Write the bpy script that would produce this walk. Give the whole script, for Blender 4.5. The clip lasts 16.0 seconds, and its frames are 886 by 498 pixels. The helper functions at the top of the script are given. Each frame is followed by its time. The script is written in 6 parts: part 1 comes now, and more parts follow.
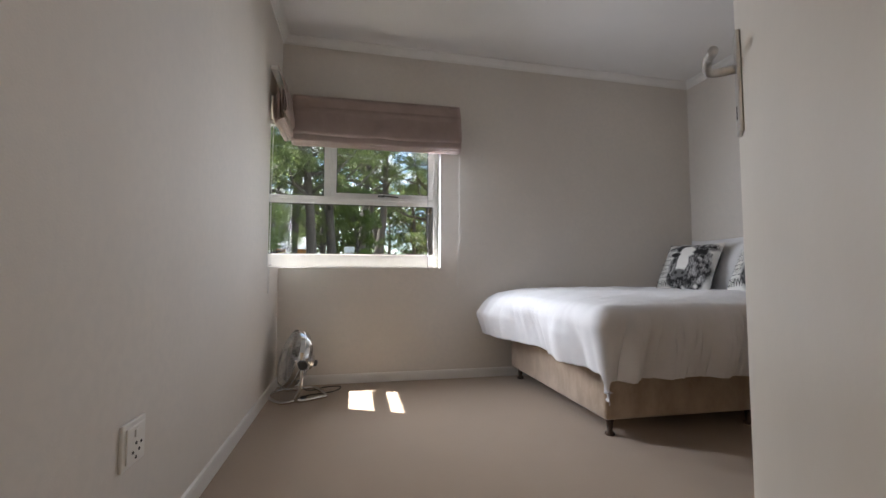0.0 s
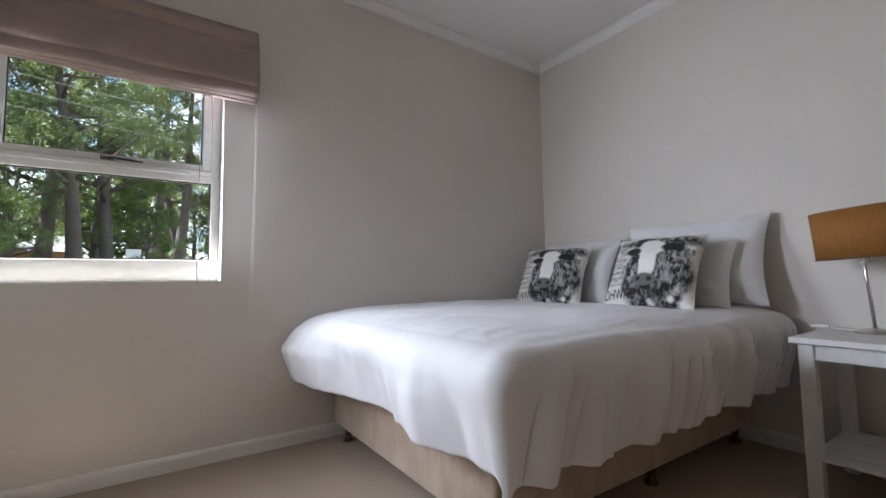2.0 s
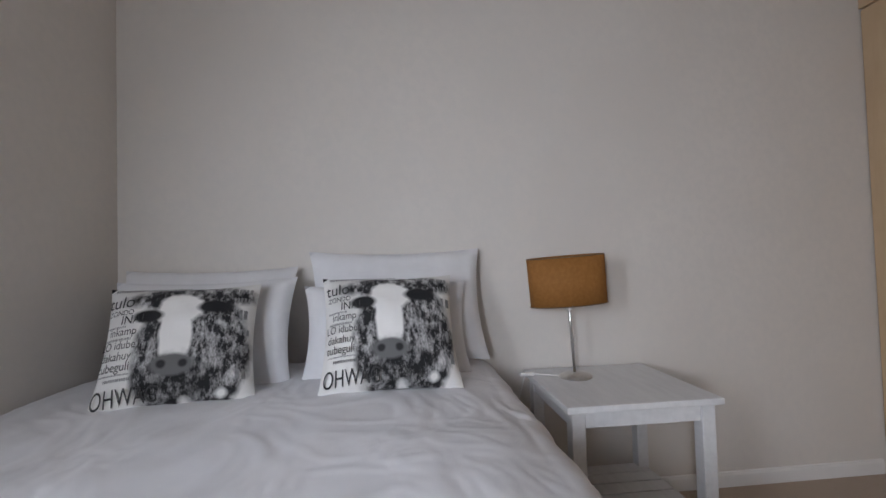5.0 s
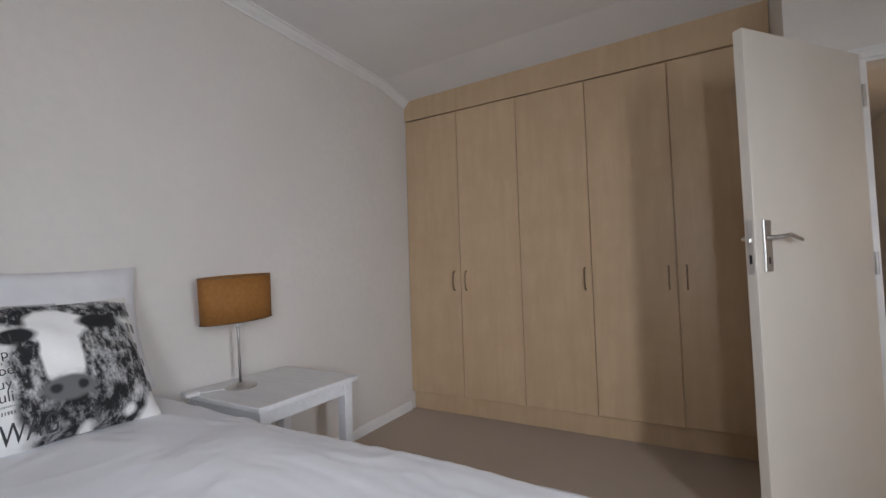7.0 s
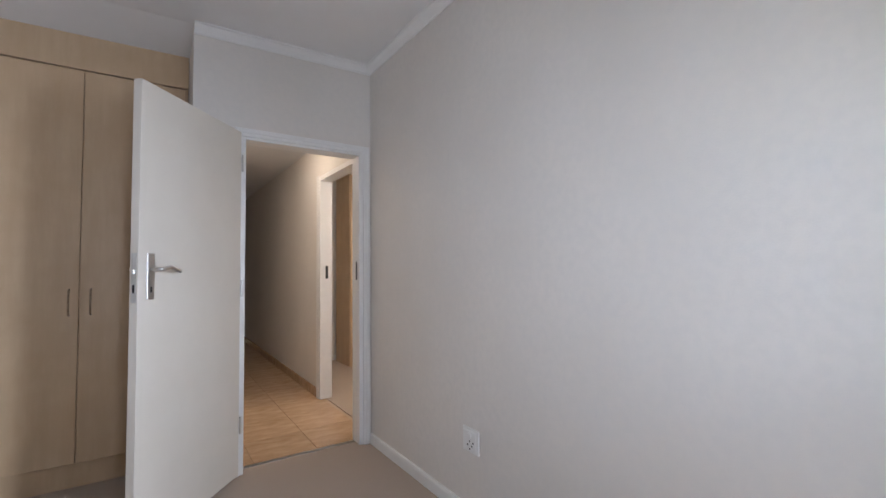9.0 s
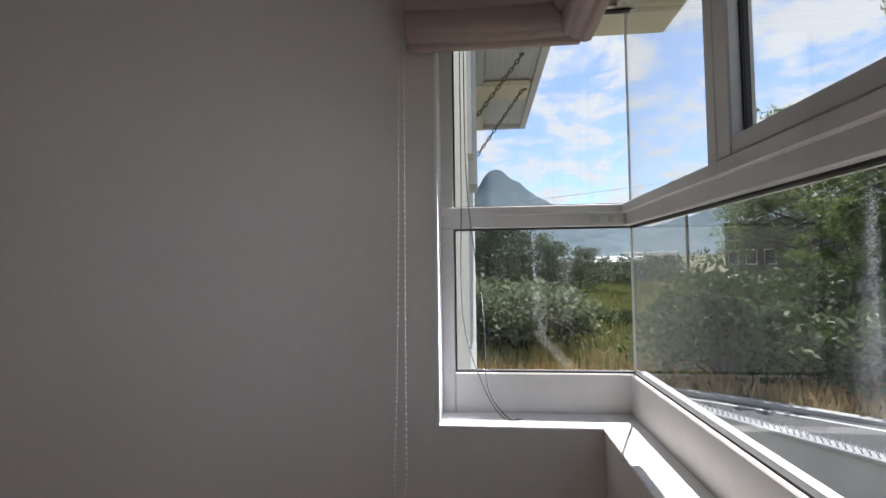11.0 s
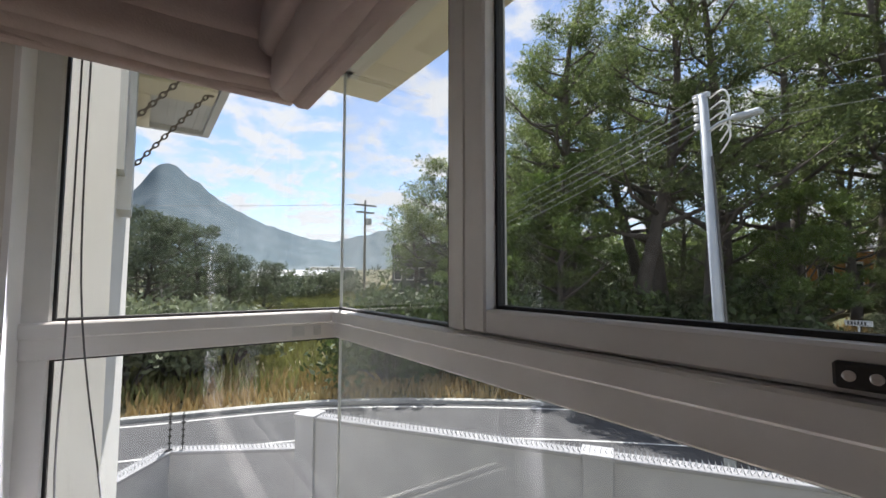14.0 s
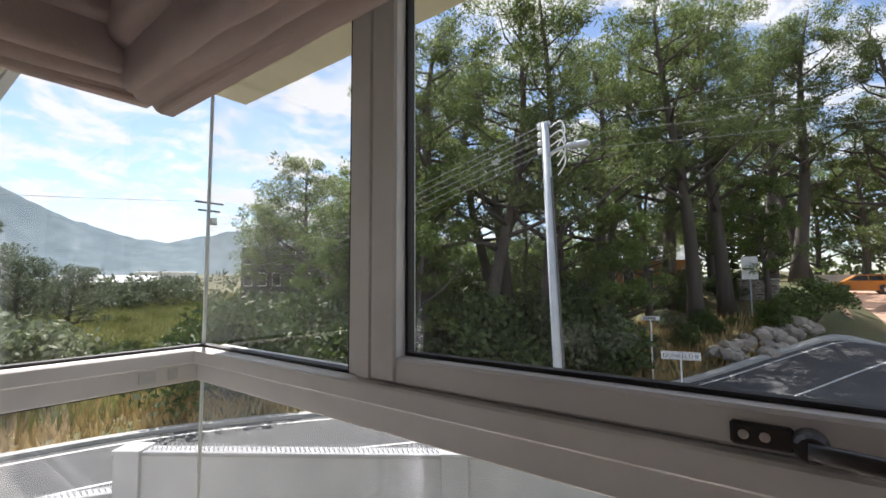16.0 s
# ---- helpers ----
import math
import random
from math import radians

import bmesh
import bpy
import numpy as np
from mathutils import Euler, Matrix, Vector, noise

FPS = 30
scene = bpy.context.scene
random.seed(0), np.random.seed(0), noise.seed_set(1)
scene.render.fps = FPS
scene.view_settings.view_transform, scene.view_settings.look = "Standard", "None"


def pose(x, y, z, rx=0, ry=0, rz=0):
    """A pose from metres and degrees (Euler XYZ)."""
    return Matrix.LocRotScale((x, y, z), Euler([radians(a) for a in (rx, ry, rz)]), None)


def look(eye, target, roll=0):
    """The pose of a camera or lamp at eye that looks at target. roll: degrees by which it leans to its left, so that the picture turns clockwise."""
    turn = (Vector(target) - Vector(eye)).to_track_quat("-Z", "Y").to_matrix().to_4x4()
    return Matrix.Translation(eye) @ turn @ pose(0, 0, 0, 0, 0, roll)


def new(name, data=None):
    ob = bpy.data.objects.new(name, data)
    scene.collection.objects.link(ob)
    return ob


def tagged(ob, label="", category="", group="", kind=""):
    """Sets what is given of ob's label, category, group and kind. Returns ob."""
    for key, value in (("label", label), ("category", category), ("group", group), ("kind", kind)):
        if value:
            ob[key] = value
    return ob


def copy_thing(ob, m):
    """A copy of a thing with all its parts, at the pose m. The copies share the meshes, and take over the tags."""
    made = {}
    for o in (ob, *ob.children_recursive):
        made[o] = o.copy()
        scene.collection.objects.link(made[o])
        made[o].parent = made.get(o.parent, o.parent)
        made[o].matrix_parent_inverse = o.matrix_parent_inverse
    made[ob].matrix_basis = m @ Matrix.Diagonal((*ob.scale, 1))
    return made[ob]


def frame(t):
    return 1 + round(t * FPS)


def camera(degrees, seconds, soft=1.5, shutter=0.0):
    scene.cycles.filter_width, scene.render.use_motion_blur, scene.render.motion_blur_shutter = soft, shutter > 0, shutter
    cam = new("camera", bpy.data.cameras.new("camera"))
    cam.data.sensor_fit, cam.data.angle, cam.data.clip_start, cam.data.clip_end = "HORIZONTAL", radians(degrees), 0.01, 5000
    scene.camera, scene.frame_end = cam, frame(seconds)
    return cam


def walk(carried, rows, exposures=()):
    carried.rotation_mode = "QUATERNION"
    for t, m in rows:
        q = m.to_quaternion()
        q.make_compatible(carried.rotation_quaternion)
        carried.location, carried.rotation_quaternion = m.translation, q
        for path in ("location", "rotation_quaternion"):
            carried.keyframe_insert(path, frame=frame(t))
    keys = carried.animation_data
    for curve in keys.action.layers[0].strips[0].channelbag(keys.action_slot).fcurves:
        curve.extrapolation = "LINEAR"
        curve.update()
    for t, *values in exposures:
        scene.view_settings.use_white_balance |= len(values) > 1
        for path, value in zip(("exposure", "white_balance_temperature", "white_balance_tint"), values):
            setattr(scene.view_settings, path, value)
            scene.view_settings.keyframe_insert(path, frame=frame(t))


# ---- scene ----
cam = camera(91.5, 16.0)
PATH = [
    (0, (0.568, -0.135, 0.815), (0.963, 1.822, 0.937), -0.0),
    (0.5, (0.644, 0.141, 0.81), (1.166, 2.067, 0.943), -0.4),
    (1, (0.756, 0.376, 0.807), (1.416, 2.258, 0.95), -0.8),
    (1.5, (0.846, 0.62, 0.835), (1.73, 2.408, 0.983), -0.9),
    (2, (0.944, 0.852, 0.865), (2.063, 2.504, 1.005), -0.9),
    (2.5, (1.062, 1.126, 0.899), (2.365, 2.637, 1.034), -0.9),
    (3, (1.173, 1.385, 0.936), (2.652, 2.725, 1.062), -1.0),
    (3.5, (1.295, 1.598, 0.985), (3.01, 2.622, 1.093), -1.3),
    (4, (1.437, 1.778, 1.036), (3.329, 2.421, 1.134), -1.1),
    (4.2, (1.496, 1.821, 1.059), (3.43, 2.323, 1.138), -1.3),
    (6.3, (1.626, 2.502, 1.152), (3.1, 1.152, 1.244), -1.9),
    (6.5, (1.621, 2.547, 1.148), (2.969, 1.072, 1.234), -1.8),
    (7, (1.551, 2.615, 1.137), (2.543, 0.881, 1.226), -1.8),
    (7.5, (1.458, 2.658, 1.179), (2.022, 0.741, 1.253), -1.6),
    (8, (1.375, 2.714, 1.217), (1.465, 0.718, 1.29), -1.2),
    (8.5, (1.313, 2.778, 1.201), (0.776, 0.853, 1.283), -0.8),
    (9, (1.283, 2.828, 1.208), (0.168, 1.171, 1.296), -0.6),
    (9.5, (1.28, 2.859, 1.222), (-0.24, 1.563, 1.316), -0.6),
    (10, (1.263, 2.907, 1.242), (-0.506, 1.98, 1.338), -0.6),
    (10.2, (1.246, 2.927, 1.251), (-0.588, 2.133, 1.339), -0.7),
    (12.3, (0.867, 3.017, 1.326), (-0.963, 3.815, 1.445), -0.2),
    (12.5, (0.853, 3.023, 1.343), (-0.928, 3.926, 1.462), -0.1),
    (13, (0.819, 3.013, 1.401), (-0.871, 4.075, 1.524), -0.0),
    (13.5, (0.809, 3.008, 1.452), (-0.848, 4.121, 1.581), 0.0),
    (14, (0.819, 3.015, 1.511), (-0.818, 4.156, 1.644), 0.1),
    (14.5, (0.831, 3.033, 1.55), (-0.781, 4.207, 1.689), 0.1),
    (15, (0.827, 3.054, 1.57), (-0.716, 4.318, 1.714), 0.1),
    (15.5, (0.806, 3.036, 1.589), (-0.6, 4.45, 1.738), 0.1),
    (16, (0.762, 2.986, 1.56), (-0.43, 4.584, 1.714), -0.3),
]
EXPOSURES = [(0, 2.7, 6400, 11), (1.0, 2.85, 6000, 11), (2.5, 2.65, 6100, 11), (3.5, 2.35, 5900, 11), (4.2, 2.55, 6300, 13), (6.3, 2.85, 5900, 11), (7.5, 2.9, 6400, 12), (8.5, 3.35, 5900, 12), (9.0, 3.3, 5700, 11), (9.5, 2.9, 5400, 13), (10.0, 1.5, 5800, 15), (12.3, 1.3, 6300, 16), (16, 1.6, 6500, 18)]
walk(cam, [(t, look(eye, target, roll)) for t, eye, target, roll in PATH], EXPOSURES)

# ---------------------------------------------------------------- light and sky
SUN_TO = Vector((-0.605, 0.275, 1.0)).normalized()
sun_data = bpy.data.lights.new("sun", "SUN")
sun_data.energy, sun_data.angle, sun_data.color = 3.8, radians(0.53), (1.0, 0.95, 0.87)
sun = new("sun", sun_data)
sun.matrix_world = look(SUN_TO * 60, (0, 0, 0))

world = bpy.data.worlds.new("sky")
scene.world = world
world.use_nodes = True


def build_sky():
    """Clear blue sky with broken, wind-drawn cloud."""
    t = world.node_tree
    n = t.nodes
    n.clear()
    out = n.new("ShaderNodeOutputWorld")
    bg = n.new("ShaderNodeBackground")
    bg.inputs[1].default_value = 0.076
    sky = n.new("ShaderNodeTexSky")
    sky.sky_type, sky.sun_disc = "NISHITA", False
    sky.sun_elevation = math.asin(SUN_TO.z)
    sky.sun_rotation = math.atan2(SUN_TO.x, SUN_TO.y)
    sky.altitude = 120
    sky.dust_density, sky.ozone_density = 0.5, 1.8
    co = n.new("ShaderNodeTexCoord")
    sep = n.new("ShaderNodeSeparateXYZ")
    t.links.new(co.outputs["Generated"], sep.inputs[0])
    # project the direction on a flat cloud layer
    zz = n.new("ShaderNodeMath")
    zz.operation = "ADD"
    zz.inputs[1].default_value = 0.16
    t.links.new(sep.outputs[2], zz.inputs[0])
    mx = n.new("ShaderNodeMath")
    mx.operation = "MAXIMUM"
    mx.inputs[1].default_value = 0.05
    t.links.new(zz.outputs[0], mx.inputs[0])
    comb = n.new("ShaderNodeCombineXYZ")
    for k in (0, 1):
        d = n.new("ShaderNodeMath")
        d.operation = "DIVIDE"
        t.links.new(sep.outputs[k], d.inputs[0])
        t.links.new(mx.outputs[0], d.inputs[1])
        t.links.new(d.outputs[0], comb.inputs[k])
    noi = n.new("ShaderNodeTexNoise")
    noi.inputs["Scale"].default_value = 3.3
    noi.inputs["Detail"].default_value = 9
    noi.inputs["Roughness"].default_value = 0.68
    noi.inputs["Distortion"].default_value = 0.25
    t.links.new(comb.outputs[0], noi.inputs["Vector"])
    ramp = n.new("ShaderNodeValToRGB")
    ramp.color_ramp.elements[0].position, ramp.color_ramp.elements[1].position = 0.45, 0.56
    t.links.new(noi.outputs["Fac"], ramp.inputs[0])
    mix = n.new("ShaderNodeMixRGB")
    mix.inputs[2].default_value = (5.5, 5.55, 5.6, 1)
    t.links.new(ramp.outputs[0], mix.inputs[0])
    t.links.new(sky.outputs[0], mix.inputs[1])
    t.links.new(mix.outputs[0], bg.inputs[0])
    t.links.new(bg.outputs[0], out.inputs[0])


build_sky()


def window_light(name, centre, toward, w, h, watts, spread):
    """Daylight entering through a window opening."""
    d = bpy.data.lights.new(name, "AREA")
    d.shape, d.size, d.size_y, d.energy, d.spread = "RECTANGLE", w, h, watts, radians(spread)
    d.color = (0.90, 0.93, 1.0)
    o = new(name, d)
    o.matrix_world = look(centre, toward)
    return o


window_light("daylight_north", (1.13, 3.245, 1.36), (2.90, 1.75, 1.25), 0.17, 0.80, 1.2, 125)
window_light("daylight_west", (0.03, 2.99, 1.36), (1.9, 1.40, 0.62), 0.22, 0.80, 1.9, 99)
window_light("daylight_side", (1.190, 3.290, 1.42), (0.12, 1.44, 1.50), 0.07, 0.95, 0.5, 84)

# ---------------------------------------------------------------- materials


def material(name, base, rough=0.6, metal=0.0, tint=None, scale=8.0, detail=4.0, bump=0.0, bump_scale=60.0,
             spread=(0.35, 0.65), stretch=(1, 1, 1), spec=0.5, per_object=0.0, sheen=0.0, translucent=0.0, island=0.0, second=None):
    """A surface with colour variation at two scales and fine relief."""
    m = bpy.data.materials.new(name)
    m.use_nodes = True
    t = m.node_tree
    n = t.nodes
    p = n["Principled BSDF"]
    p.inputs["Roughness"].default_value, p.inputs["Metallic"].default_value = rough, metal
    p.inputs["Specular IOR Level"].default_value = spec
    if sheen:
        p.inputs["Sheen Weight"].default_value = sheen
        p.inputs["Sheen Roughness"].default_value = 0.5
    co = n.new("ShaderNodeTexCoord")
    mp = n.new("ShaderNodeMapping")
    mp.inputs["Scale"].default_value = stretch
    t.links.new(co.outputs["Object"], mp.inputs["Vector"])
    col = None
    if tint:
        noi = n.new("ShaderNodeTexNoise")
        noi.inputs["Scale"].default_value, noi.inputs["Detail"].default_value = scale, detail
        noi.inputs["Roughness"].default_value = 0.6
        t.links.new(mp.outputs[0], noi.inputs["Vector"])
        r = n.new("ShaderNodeValToRGB")
        r.color_ramp.elements[0].position, r.color_ramp.elements[1].position = spread
        r.color_ramp.elements[0].color, r.color_ramp.elements[1].color = (*base, 1), (*tint, 1)
        t.links.new(noi.outputs["Fac"], r.inputs[0])
        col = r.outputs[0]
        if second:
            noi2 = n.new("ShaderNodeTexNoise")
            noi2.inputs["Scale"].default_value, noi2.inputs["Detail"].default_value = second[0], 3
            t.links.new(co.outputs["Object"], noi2.inputs["Vector"])
            r2 = n.new("ShaderNodeValToRGB")
            r2.color_ramp.elements[0].position, r2.color_ramp.elements[1].position = 0.4, 0.62
            t.links.new(noi2.outputs["Fac"], r2.inputs[0])
            mx = n.new("ShaderNodeMixRGB")
            mx.inputs[2].default_value = (*second[1], 1)
            sc = n.new("ShaderNodeMath")
            sc.operation = "MULTIPLY"
            sc.inputs[1].default_value = second[2]
            t.links.new(r2.outputs[0], sc.inputs[0])
            t.links.new(sc.outputs[0], mx.inputs[0])
            t.links.new(col, mx.inputs[1])
            col = mx.outputs[0]
    if per_object or island:
        src = n.new("ShaderNodeObjectInfo") if per_object else n.new("ShaderNodeNewGeometry")
        key = "Random" if per_object else "Random Per Island"
        mr = n.new("ShaderNodeMapRange")
        amt = per_object or island
        mr.inputs["To Min"].default_value, mr.inputs["To Max"].default_value = 1 - amt, 1 + amt
        t.links.new(src.outputs[key], mr.inputs["Value"])
        hs = n.new("ShaderNodeHueSaturation")
        hs.inputs["Color"].default_value = (*base, 1)
        if col:
            t.links.new(col, hs.inputs["Color"])
        t.links.new(mr.outputs[0], hs.inputs["Value"])
        col = hs.outputs[0]
    if col:
        t.links.new(col, p.inputs["Base Color"])
    else:
        p.inputs["Base Color"].default_value = (*base, 1)
    if bump:
        nb = n.new("ShaderNodeTexNoise")
        nb.inputs["Scale"].default_value, nb.inputs["Detail"].default_value = bump_scale, 3
        t.links.new(mp.outputs[0], nb.inputs["Vector"])
        b = n.new("ShaderNodeBump")
        b.inputs["Strength"].default_value, b.inputs["Distance"].default_value = bump, 0.01
        t.links.new(nb.outputs["Fac"], b.inputs["Height"])
        t.links.new(b.outputs[0], p.inputs["Normal"])
    if translucent:
        tr = n.new("ShaderNodeBsdfTranslucent")
        if col:
            t.links.new(col, tr.inputs[0])
        else:
            tr.inputs[0].default_value = (*base, 1)
        ms = n.new("ShaderNodeMixShader")
        ms.inputs[0].default_value = translucent
        t.links.new(p.outputs[0], ms.inputs[1])
        t.links.new(tr.outputs[0], ms.inputs[2])
        t.links.new(ms.outputs[0], n["Material Output"].inputs[0])
    return m


def glass_material():
    m = bpy.data.materials.new("window_glass")
    m.use_nodes = True
    t = m.node_tree
    n = t.nodes
    n.remove(n["Principled BSDF"])
    lw = n.new("ShaderNodeLayerWeight")
    lw.inputs[0].default_value = 0.5
    pw = n.new("ShaderNodeMath")
    pw.operation = "POWER"
    pw.inputs[1].default_value = 4.4
    t.links.new(lw.outputs["Facing"], pw.inputs[0])
    fr = n.new("ShaderNodeMath")
    fr.operation = "MULTIPLY_ADD"
    fr.inputs[1].default_value, fr.inputs[2].default_value = 0.9, 0.04
    t.links.new(pw.outputs[0], fr.inputs[0])
    tr = n.new("ShaderNodeBsdfTransparent")
    tr.inputs[0].default_value = (0.90, 0.925, 0.92, 1)
    gl = n.new("ShaderNodeBsdfGlossy")
    gl.inputs["Roughness"].default_value = 0.01
    ms = n.new("ShaderNodeMixShader")
    t.links.new(fr.outputs[0], ms.inputs[0])
    t.links.new(tr.outputs[0], ms.inputs[1])
    t.links.new(gl.outputs[0], ms.inputs[2])
    t.links.new(ms.outputs[0], n["Material Output"].inputs[0])
    return m


def print_material():
    """Cushion cover: off-white cotton with a mottled black and white patch print."""
    m = bpy.data.materials.new("printed_cotton")
    m.use_nodes = True
    t = m.node_tree
    n = t.nodes
    p = n["Principled BSDF"]
    p.inputs["Roughness"].default_value = 0.85
    co = n.new("ShaderNodeTexCoord")

    def oval(cx, cz, rx, rz, soft, wob=0.25, ws=14.0):
        mp = n.new("ShaderNodeMapping")
        mp.vector_type = "POINT"
        mp.inputs["Location"].default_value = (-cx / rx, 0, -cz / rz)
        mp.inputs["Scale"].default_value = (1 / rx, 0, 1 / rz)
        t.links.new(co.outputs["Object"], mp.inputs[0])
        ln = n.new("ShaderNodeVectorMath")
        ln.operation = "LENGTH"
        t.links.new(mp.outputs[0], ln.inputs[0])
        noi = n.new("ShaderNodeTexNoise")
        noi.inputs["Scale"].default_value, noi.inputs["Detail"].default_value = ws, 6
        t.links.new(co.outputs["Object"], noi.inputs[0])
        ad = n.new("ShaderNodeMath")
        ad.operation = "MULTIPLY_ADD"
        ad.inputs[1].default_value = wob
        t.links.new(noi.outputs["Fac"], ad.inputs[0])
        t.links.new(ln.outputs["Value"], ad.inputs[2])
        mr = n.new("ShaderNodeMapRange")
        mr.inputs["From Min"].default_value, mr.inputs["From Max"].default_value = 1 + soft + wob / 2, 1 - soft + wob / 2
        t.links.new(ad.outputs[0], mr.inputs["Value"])
        return mr.outputs[0]

    def over(below, fac, colour):
        mx = n.new("ShaderNodeMixRGB")
        t.links.new(fac, mx.inputs[0])
        t.links.new(below, mx.inputs[1])
        if isinstance(colour, tuple):
            mx.inputs[2].default_value = (*colour, 1)
        else:
            t.links.new(colour, mx.inputs[2])
        return mx.outputs[0]

    hide = n.new("ShaderNodeTexNoise")
    hide.inputs["Scale"].default_value, hide.inputs["Detail"].default_value, hide.inputs["Roughness"].default_value = 26, 9, 0.75
    mp = n.new("ShaderNodeMapping")
    mp.inputs["Scale"].default_value = (1.6, 1, 0.7)
    t.links.new(co.outputs["Object"], mp.inputs[0])
    t.links.new(mp.outputs[0], hide.inputs[0])
    hr = n.new("ShaderNodeValToRGB")
    hr.color_ramp.elements[0].position, hr.color_ramp.elements[0].color = 0.46, (0.012, 0.012, 0.013, 1)
    hr.color_ramp.elements[1].position, hr.color_ramp.elements[1].color = 0.66, (0.62, 0.61, 0.60, 1)
    t.links.new(hide.outputs["Fac"], hr.inputs[0])
    base = n.new("ShaderNodeRGB")
    base.outputs[0].default_value = (0.74, 0.73, 0.70, 1)
    c = over(base.outputs[0], oval(0.045, -0.05, 0.155, 0.235, 0.06), hr.outputs[0])
    c = over(c, oval(0.03, 0.155, 0.19, 0.05, 0.15), hr.outputs[0])
    c = over(c, oval(-0.002, 0.015, 0.044, 0.115, 0.10, 0.4), (0.80, 0.79, 0.76))
    c = over(c, oval(0.0, 0.105, 0.066, 0.062, 0.10, 0.4, 30), (0.80, 0.79, 0.76))
    dark = n.new("ShaderNodeMixRGB")
    dark.blend_type = "MULTIPLY"
    dark.inputs[0].default_value = 1.0
    dark.inputs[2].default_value = (0.5, 0.5, 0.5, 1)
    t.links.new(hr.outputs[0], dark.inputs[1])
    c = over(c, oval(0.015, -0.15, 0.10, 0.085, 0.35, 0.6, 30), dark.outputs[0])
    c = over(c, oval(-0.002, -0.088, 0.058, 0.034, 0.15, 0.2, 40), (0.13, 0.13, 0.13))
    for nx_ in (-0.03, 0.026):
        c = over(c, oval(nx_, -0.086, 0.012, 0.013, 0.3, 0.2, 40), (0.02, 0.02, 0.02))
    for nx_, nz_, nr_ in ((0.03, -0.205, 0.016), (0.13, -0.185, 0.014)):
        c = over(c, oval(nx_, nz_, nr_, nr_, 0.5, 0.9, 34), (0.74, 0.73, 0.70))
    c = over(c, oval(0.10, 0.11, 0.05, 0.026, 0.2, 0.2), (0.012, 0.012, 0.013))
    c = over(c, oval(-0.085, 0.085, 0.04, 0.024, 0.2, 0.2), (0.012, 0.012, 0.013))
    t.links.new(c, p.inputs["Base Color"])
    return m


M_WALL = material("wall_paint", (0.70, 0.66, 0.61), 0.75, tint=(0.745, 0.705, 0.655), scale=1.3, bump=0.06, bump_scale=160, second=(30, (0.68, 0.65, 0.61), 0.4))
M_CEIL = material("ceiling_paint", (0.76, 0.75, 0.74), 0.8, tint=(0.80, 0.79, 0.78), scale=1.1, bump=0.05, bump_scale=120)
M_TRIM = material("white_gloss_paint", (0.78, 0.77, 0.75), 0.35, tint=(0.82, 0.81, 0.79), scale=5, bump=0.03, bump_scale=40)
M_REVEAL = material("white_plaster", (0.80, 0.79, 0.77), 0.6, tint=(0.84, 0.83, 0.82), scale=4, bump=0.08, bump_scale=90)
M_CARPET = material("beige_carpet", (0.36, 0.27, 0.195), 0.95, tint=(0.47, 0.37, 0.275), scale=260, detail=2, bump=0.5, bump_scale=420, sheen=0.25, second=(5, (0.39, 0.30, 0.22), 0.4))
M_ALU = material("powder_coated_aluminium", (0.65, 0.64, 0.62), 0.42, tint=(0.70, 0.69, 0.67), scale=12, bump=0.02, bump_scale=200)
M_RUBBER = material("black_rubber", (0.015, 0.015, 0.016), 0.6, bump=0.05)
M_BLACK = material("black_metal", (0.02, 0.02, 0.021), 0.35, tint=(0.035, 0.034, 0.033), scale=40, bump=0.04, bump_scale=150)
M_GLASS = glass_material()
M_SEAL = material("silicone_joint", (0.62, 0.63, 0.62), 0.4, tint=(0.5, 0.51, 0.5), scale=30)
M_BLIND = material("pink_beige_suede", (0.62, 0.505, 0.465), 0.85, tint=(0.70, 0.58, 0.54), scale=7, bump=0.2, bump_scale=300, sheen=0.4, second=(2.2, (0.60, 0.485, 0.445), 0.4), translucent=0.5)
M_DUVET = material("white_cotton", (0.74, 0.74, 0.76), 0.85, tint=(0.80, 0.80, 0.82), scale=3, bump=0.12, bump_scale=420, sheen=0.15)
M_PILLOW = material("white_pillow_cotton", (0.72, 0.72, 0.73), 0.85, tint=(0.80, 0.80, 0.81), scale=5, bump=0.15, bump_scale=350, sheen=0.1)
M_BASE = material("beige_suede", (0.36, 0.265, 0.185), 0.85, tint=(0.52, 0.41, 0.31), scale=9, detail=5, bump=0.2, bump_scale=220, sheen=0.5, stretch=(1, 1, 0.6))
M_LEG = material("dark_stained_wood", (0.05, 0.03, 0.02), 0.4, tint=(0.09, 0.055, 0.035), scale=20, bump=0.1, bump_scale=60)
M_PRINT = print_material()
M_INK = material("black_print_ink", (0.03, 0.03, 0.03), 0.85, tint=(0.06, 0.06, 0.06), scale=50)
M_INKGREY = material("grey_print_ink", (0.16, 0.16, 0.16), 0.85, tint=(0.28, 0.28, 0.28), scale=60)
M_CUSHBACK = material("black_cotton", (0.02, 0.02, 0.022), 0.9, tint=(0.035, 0.035, 0.036), scale=80, bump=0.2, bump_scale=300)
M_TABLE = material("white_painted_wood", (0.70, 0.70, 0.70), 0.45, tint=(0.76, 0.76, 0.76), scale=6, bump=0.08, bump_scale=30, stretch=(1, 6, 6))
M_SHADE = material("mustard_linen", (0.36, 0.155, 0.035), 0.8, tint=(0.42, 0.19, 0.045), scale=60, bump=0.15, bump_scale=260, translucent=0.25)
